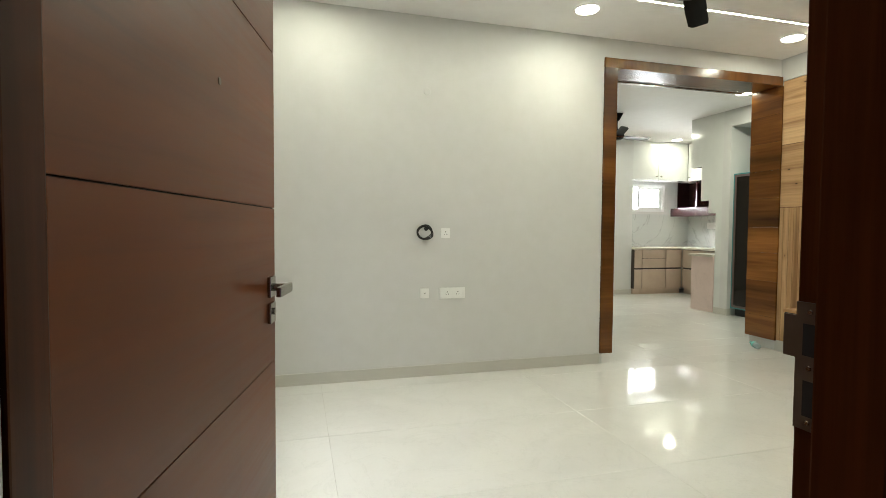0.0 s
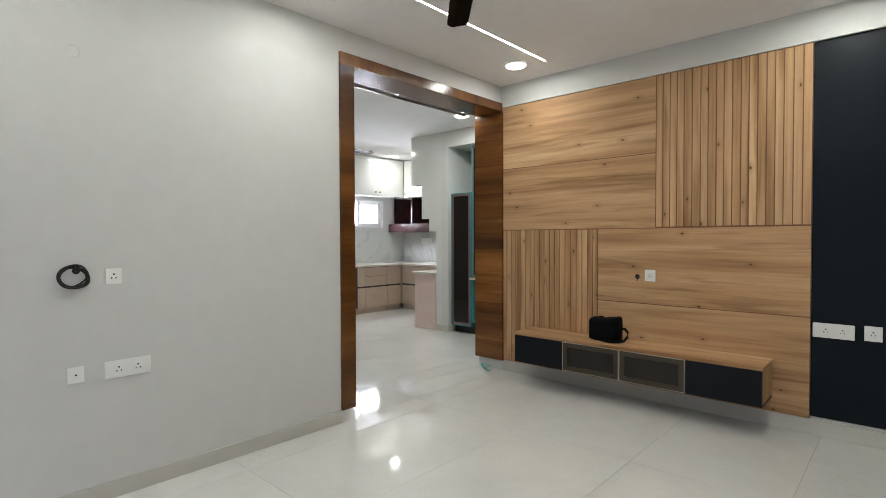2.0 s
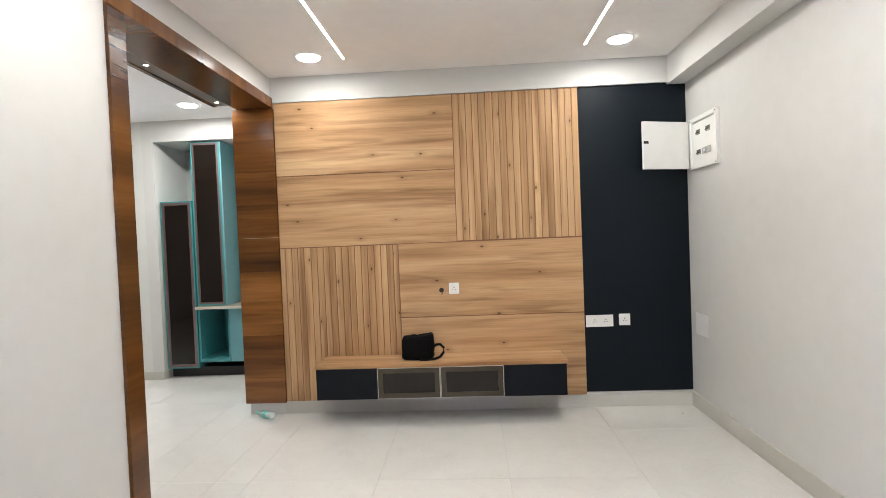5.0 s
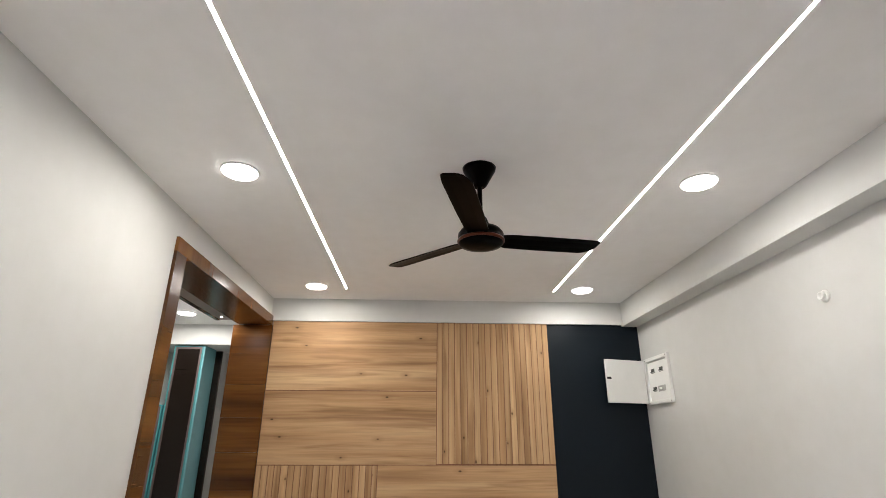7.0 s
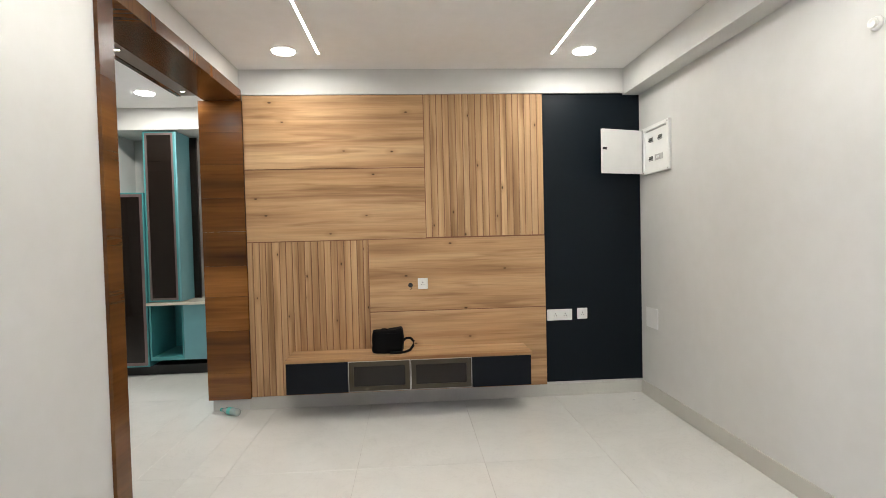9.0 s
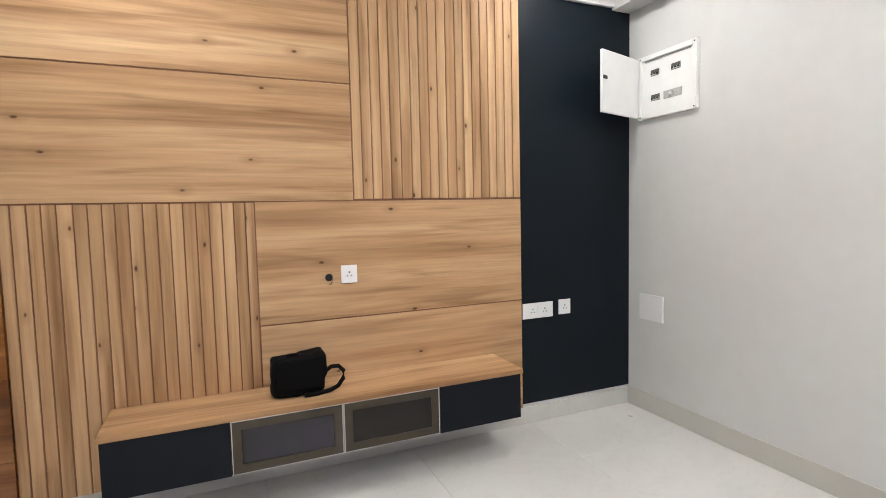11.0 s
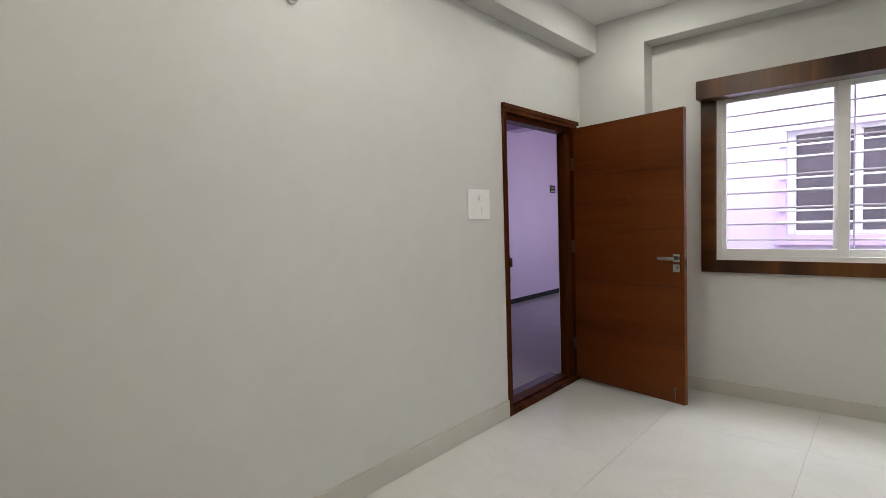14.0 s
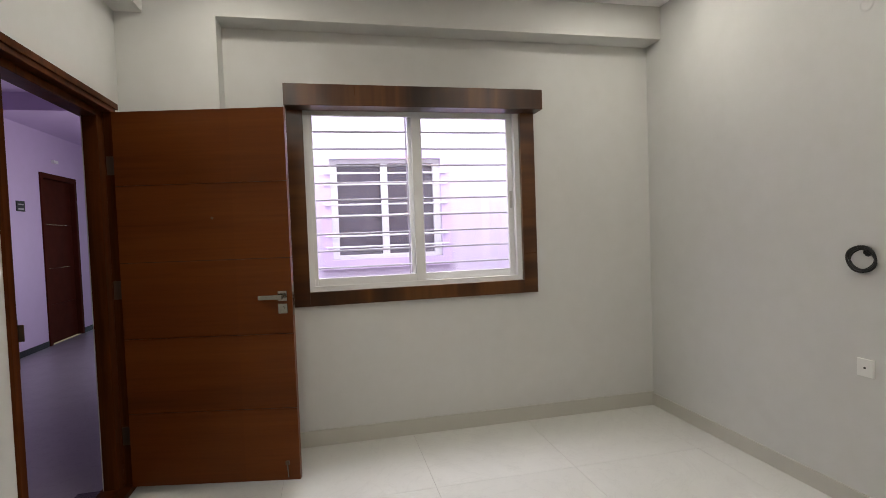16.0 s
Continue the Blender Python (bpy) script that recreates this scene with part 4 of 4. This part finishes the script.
def upper_cabinet(x0, x1, y0, y1, z0, z1, front, doors, label):
    t = thing("wall_cabinet", ((x0 + x1) / 2, (y0 + y1) / 2, z0), label, "kitchen cabinet", "kitchen wall cabinets")
    part("carcass", boxes((x0 + (0.02 if front == "x" else 0), x1, y0 + (0.02 if front == "y" else 0), y1, z0, z1)), GLOSS_WHITE, t)
    a, b = (x0, x1) if front == "y" else (y0, y1)
    w = (b - a) / doors
    for k in range(doors):
        u0, u1 = a + k * w + 0.002, a + (k + 1) * w - 0.002
        r = (u0, u1, y0, y0 + 0.019, z0, z1) if front == "y" else (x0, x0 + 0.019, u0, u1, z0, z1)
        d = part("door", boxes(r, bevel=0.002), GLOSS_WHITE, t)
        kx = u1 - 0.05 if k % 2 == 0 else u0 + 0.05
        p = (kx, y0, z0 + 0.07) if front == "y" else (x0, kx, z0 + 0.07)
        q = (kx, y0 - 0.025, z0 + 0.07) if front == "y" else (x0 - 0.025, kx, z0 + 0.07)
        part("knob", rod(bmesh.new(), p, q, 0.012, 0.014, 12), STEEL, d)
    return t


upper_cabinet(6.565, 7.90, 7.80, 8.145, 2.14, 2.862, "y", 2, "gloss white kitchen wall cabinet above the window")
upper_cabinet(7.905, 8.245, 6.10, 7.79, 2.14, 2.862, "x", 3, "gloss white kitchen wall cabinet along the side wall")
rack = thing("open_shelf_unit", (8.07, 7.0, 1.46), "dark wine-coloured open wall shelf unit", "shelf")
part("bottom_shelf", boxes((7.80, 8.236, 5.60, 8.13, 1.46, 1.62), bevel=0.003), WINE, rack)
part("back", boxes((8.215, 8.245, 6.10, 8.13, 1.63, 2.13)), WINE, rack)
for y in (6.10, 6.60, 7.10, 7.60, 8.10):
    part("upright", boxes((7.95, 8.214, y, y + 0.022, 1.621, 2.135)), WINE, rack)
part("side_shelf", boxes((6.56, 6.60, 8.0, 8.137, 1.62, 2.10)), WINE, rack)
tap = thing("kitchen_tap", (8.16, 6.6, 0.862), "chrome kitchen tap on the side wall", "tap")
part("spout", tube([(8.236, 6.55, 1.12), (8.15, 6.55, 1.13), (8.05, 6.55, 1.20), (8.0, 6.55, 1.18), (7.99, 6.55, 1.12)], 0.012, 10), STEEL, tap, smooth=True)
part("valve", rod(bmesh.new(), (8.236, 6.47, 1.12), (8.17, 6.47, 1.12), 0.022), STEEL, tap)
part("valve", rod(bmesh.new(), (8.236, 6.63, 1.12), (8.17, 6.63, 1.12), 0.022), STEEL, tap)
KE = Facing("east", 8.238)
plate(KE, 7.35, 7.62, 1.22, 1.34, "white socket plate on the marble backsplash", sockets=(7.42, 7.55))

# teal display cabinet in the alcove
TX = 6.45
dis = thing("display_cabinet", (6.75, 4.6, FZ), "teal laminate display cabinet with smoked glass doors", "cabinet")
part("base", boxes((TX + 0.08, 7.04, 3.60, 5.25, FZ, 0.095)), BLACK, dis, "recessed black base")
part("tall_body", boxes((TX + 0.02, 7.04, 4.895, 4.913, 0.10, 1.98), (TX + 0.02, 7.04, 5.237, 5.255, 0.10, 1.98), (TX + 0.02, 7.04, 4.913, 5.237, 0.10, 0.118), (TX + 0.02, 7.04, 4.913, 5.237, 1.962, 1.98), (7.02, 7.04, 4.913, 5.237, 0.118, 1.962)), TEAL, dis)
td = part("tall_door", ring(TX, TX + 0.019, 4.895, 5.255, 0.10, 1.98, 0.014), TEAL, dis)
part("door_frame", ring(TX + 0.001, TX + 0.018, 4.910, 5.240, 0.115, 1.965, 0.030), MAUVE, td, "mauve metal door frame")
part("pane", boxes((TX + 0.006, TX + 0.011, 4.940, 5.210, 0.145, 1.935)), SMOKE, td)
for z in (0.55, 1.0, 1.45):
    part("shelf", boxes((TX + 0.05, 7.015, 4.914, 5.236, z, z + 0.018)), CABINET_IN, dis)
# upper tower
part("tower_body", boxes((TX + 0.02, 6.78, 4.550, 4.875, 0.80, 0.818), (TX + 0.02, 6.78, 4.550, 4.875, 2.615, 2.633), (TX + 0.02, 6.78, 4.857, 4.875, 0.818, 2.615)), TEAL, dis)
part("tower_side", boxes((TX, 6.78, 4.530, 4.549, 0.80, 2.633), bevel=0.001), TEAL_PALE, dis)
dd = part("tower_door", ring(TX - 0.001, TX + 0.018, 4.551, 4.875, 0.802, 2.631, 0.014), TEAL, dis)
part("door_frame", ring(TX + 0.001, TX + 0.018, 4.566, 4.860, 0.817, 2.616, 0.022), MAUVE, dd, "mauve metal door frame")
part("pane", boxes((TX + 0.006, TX + 0.011, 4.588, 4.838, 0.839, 2.594)), SMOKE, dd)
for z in (1.30, 1.80, 2.25):
    part("shelf", boxes((TX + 0.05, 6.765, 4.55, 4.856, z, z + 0.018)), CABINET_IN, dis)
part("tower_back", boxes((6.766, 6.78, 4.550, 4.856, 0.82, 2.614)), CABINET_IN, dis)
# narrow dark strip just behind the tower's pale side
part("side_glass", boxes((6.785, 6.795, 4.462, 4.530, 0.796, 2.62)), SMOKE, dis, "narrow dark strip at the tower's back edge")
part("back_panel", boxes((6.796, 6.81, 4.455, 4.875, 0.796, 2.625)), CABINET_IN, dis)
part("counter_top", boxes((TX - 0.05, 7.04, 3.60, 4.885, 0.765, 0.795), bevel=0.002), COUNTER, dis, "pale stone ledge")
part("open_box", boxes((TX, 7.04, 4.862, 4.880, 0.165, 0.763), (TX, 7.04, 4.525, 4.543, 0.165, 0.763), (TX, 7.04, 4.543, 4.862, 0.165, 0.20), (7.02, 7.04, 4.543, 4.862, 0.20, 0.763)), TEAL, dis)
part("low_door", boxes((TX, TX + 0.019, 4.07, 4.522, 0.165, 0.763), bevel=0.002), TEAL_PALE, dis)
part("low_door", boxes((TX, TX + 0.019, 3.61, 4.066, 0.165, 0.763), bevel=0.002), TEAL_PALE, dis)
wires = thing("loose_wires", (6.95, 5.24, 2.3), "loose white wires hanging in the alcove corner", "wire")
part("wire", tube([(7.048, 5.10, 2.60), (7.02, 5.10, 2.56), (7.01, 5.08, 2.45), (7.02, 5.06, 2.35)], 0.004, 6), PLASTIC_GREY, wires)
part("wire", tube([(7.048, 5.12, 2.60), (7.00, 5.13, 2.55), (7.00, 5.15, 2.42), (7.01, 5.13, 2.30)], 0.004, 6), PLASTIC_GREY, wires)

# ---------------------------------------------------------------- corridor and light well
solid("floor_corridor", boxes((-9.0, 4.0, -2.6, -0.15, -0.16, FZ)), STONE_FLOOR, "grey stone corridor floor outside the door", "floor")
solid("ceiling_corridor", boxes((-9.0, 4.0, -2.75, -0.15, 2.90, 3.02), (-2.9, -2.6, -2.6, -0.15, 2.72, 2.90)), LILAC, "pale lilac corridor ceiling with a beam", "ceiling")
CX0, CX1 = -5.48, -4.48
solid("wall_corridor", boxes((-9.0, CX0, -2.75, -2.6, FZ, 2.90), (CX1, 4.0, -2.75, -2.6, FZ, 2.90), (CX0, CX1, -2.75, -2.6, 2.34, 2.90)), LILAC, "lilac painted corridor wall", "wall")
solid("wall_corridor_end", boxes((4.0, 4.15, -2.75, -0.15, FZ, 2.90)), LILAC, "lilac wall closing the corridor", "wall")
# unseen side wall; the opening is added so the corridor lamp shines through
solid("wall_corridor_side", boxes((-9.0, -4.6, -0.30, -0.15, FZ, 2.90), (-4.6, -2.2, -0.30, -0.15, FZ, 1.0), (-4.6, -2.2, -0.30, -0.15, 2.5, 2.90), (-2.2, -0.15, -0.30, -0.15, FZ, 2.90)), LILAC, "unseen lilac corridor wall with an opening added for the fill lamp", "wall")
solid("baseboard_corridor", boxes((-9.0, CX0 - 0.02, -2.6, -2.588, FZ, 0.07), (CX1 + 0.02, 4.0, -2.6, -2.588, FZ, 0.07)), BLACK_STONE, "black granite corridor skirting", "skirting")
nd = thing("door_2", (-5.15, -2.65, 0), "closed dark teak door of the flat across the corridor", "door", kind="structure")
part("frame", boxes((CX0, CX0 + 0.07, -2.71, -2.58, FZ, 2.34), (CX1 - 0.07, CX1, -2.71, -2.58, FZ, 2.34), (CX0 + 0.07, CX1 - 0.07, -2.71, -2.58, 2.27, 2.34), bevel=0.004), TEAK_DULL, nd)
for a, b in ((FZ + 0.005, 0.53), (0.534, 1.03), (1.034, 1.64), (1.644, 2.268)):
    part("leaf_board", boxes((CX0 + 0.072, CX1 - 0.072, -2.685, -2.645, a, b), bevel=0.002), TEAK_DULL, nd)
sign = thing("door_sign", (-4.01, -2.595, 1.79), "small dark plate on the corridor wall", "sign")
part("plate", boxes((-4.10, -3.92, -2.6, -2.59, 1.79, 1.92), bevel=0.002), BLACK, sign)
part("pale_bar", boxes((-4.07, -3.95, -2.59, -2.5885, 1.81, 1.83), (-4.07, -3.95, -2.59, -2.5885, 1.87, 1.885)), PLASTIC_GREY, sign)
cl = thing("corridor_light", (-4.88, -2.59, 2.50), "small wall light above the far door", "wall light")
part("bracket", boxes((-4.94, -4.82, -2.6, -2.56, 2.50, 2.54), bevel=0.004), PLASTIC, cl)

NX = -1.95
solid("wall_neighbour", boxes((NX - 0.15, NX, -0.15, 1.16, -3, 6), (NX - 0.15, NX, 2.30, 5.0, -3, 6), (NX - 0.15, NX, 1.16, 2.30, -3, 1.08), (NX - 0.15, NX, 1.16, 2.30, 2.14, 6)), LILAC_PALE, "pale lilac wall of the neighbouring block", "wall")
solid("wall_well_end", boxes((NX - 0.15, 0.0, 5.0, 5.15, -3, 6), (-0.15, 0.0, N1, 5.0, -3, 3.0)), LILAC, "lilac wall closing the light well", "wall")
solid("ground_well", boxes((NX, -0.15, -0.15, 5.0, -3.1, -3.0)), STONE_FLOOR, "stone ground of the light well", "ground")
nw = thing("window_3", (NX, 1.82, 1.1), "white framed neighbour window with steel bars", "window", kind="structure")
part("window_frame", boxes((NX - 0.09, NX - 0.03, 1.16, 1.23, 1.10, 2.12), (NX - 0.09, NX - 0.03, 2.23, 2.30, 1.10, 2.12), (NX - 0.09, NX - 0.03, 1.23, 2.23, 1.08, 1.14), (NX - 0.09, NX - 0.03, 1.23, 2.23, 2.08, 2.14), (NX - 0.09, NX - 0.03, 1.675, 1.745, 1.14, 2.08), bevel=0.003), UPVC, nw)
for a, b in ((1.23, 1.675), (1.745, 2.23)):
    part("pane", boxes((NX - 0.085, NX - 0.08, a, b, 1.14, 2.08)), plain("dim_glass", (0.13, 0.12, 0.145), 0.08), nw)
part("surround", ring(NX - 0.01, NX + 0.03, 1.06, 2.40, 1.0, 2.22, 0.098), LILAC, nw)
part("room_behind", boxes((NX - 0.15, NX - 0.14, 1.16, 2.30, 1.10, 2.12)), BLACK, nw)
for i in range(3):
    for d in (0.0, 0.112):
        z = 1.225 + i * 0.318 + d
        part("window_bar", rod(bmesh.new(), (NX + 0.04, 1.10, z), (NX + 0.04, 2.36, z), 0.009, segments=8), PLASTIC, nw)

# ---------------------------------------------------------------- floor tiles, laid last
TW, TL = 0.805, 1.60
tile_cache = {}


def tile_mesh(sx_, sy_):
    key = (round(sx_, 3), round(sy_, 3))
    if key not in tile_cache:
        tile_cache[key] = mesh_from("tile", boxes((-sx_ / 2, sx_ / 2, -sy_ / 2, sy_ / 2, -0.008, 0.0), bevel=0.0008), FLOOR_TILE)
    return tile_cache[key]


def lay(x0, x1, y0, y1):
    j = math.floor((y0 - 0.81) / TW)
    while 0.81 + j * TW < y1:
        ya, yb = max(y0, 0.81 + j * TW), min(y1, 0.81 + (j + 1) * TW)
        off = 0.75 if j >= 0 else 0.75 + 0.73
        k = math.floor((x0 - off) / TL)
        while off + k * TL < x1:
            xa, xb = max(x0, off + k * TL), min(x1, off + (k + 1) * TL)
            if xb - xa > 0.02 and yb - ya > 0.02:
                t = new("tile", tile_mesh(xb - xa - 0.0016, yb - ya - 0.0016))
                t.location = ((xa + xb) / 2, (ya + yb) / 2, FZ)
                t.parent = floor
            k += 1
        j += 1


lay(0.0, E0, 0.012, N0)
lay(3.20, E0, N0, N1)
lay(1.55, 8.25, N1, 8.15)
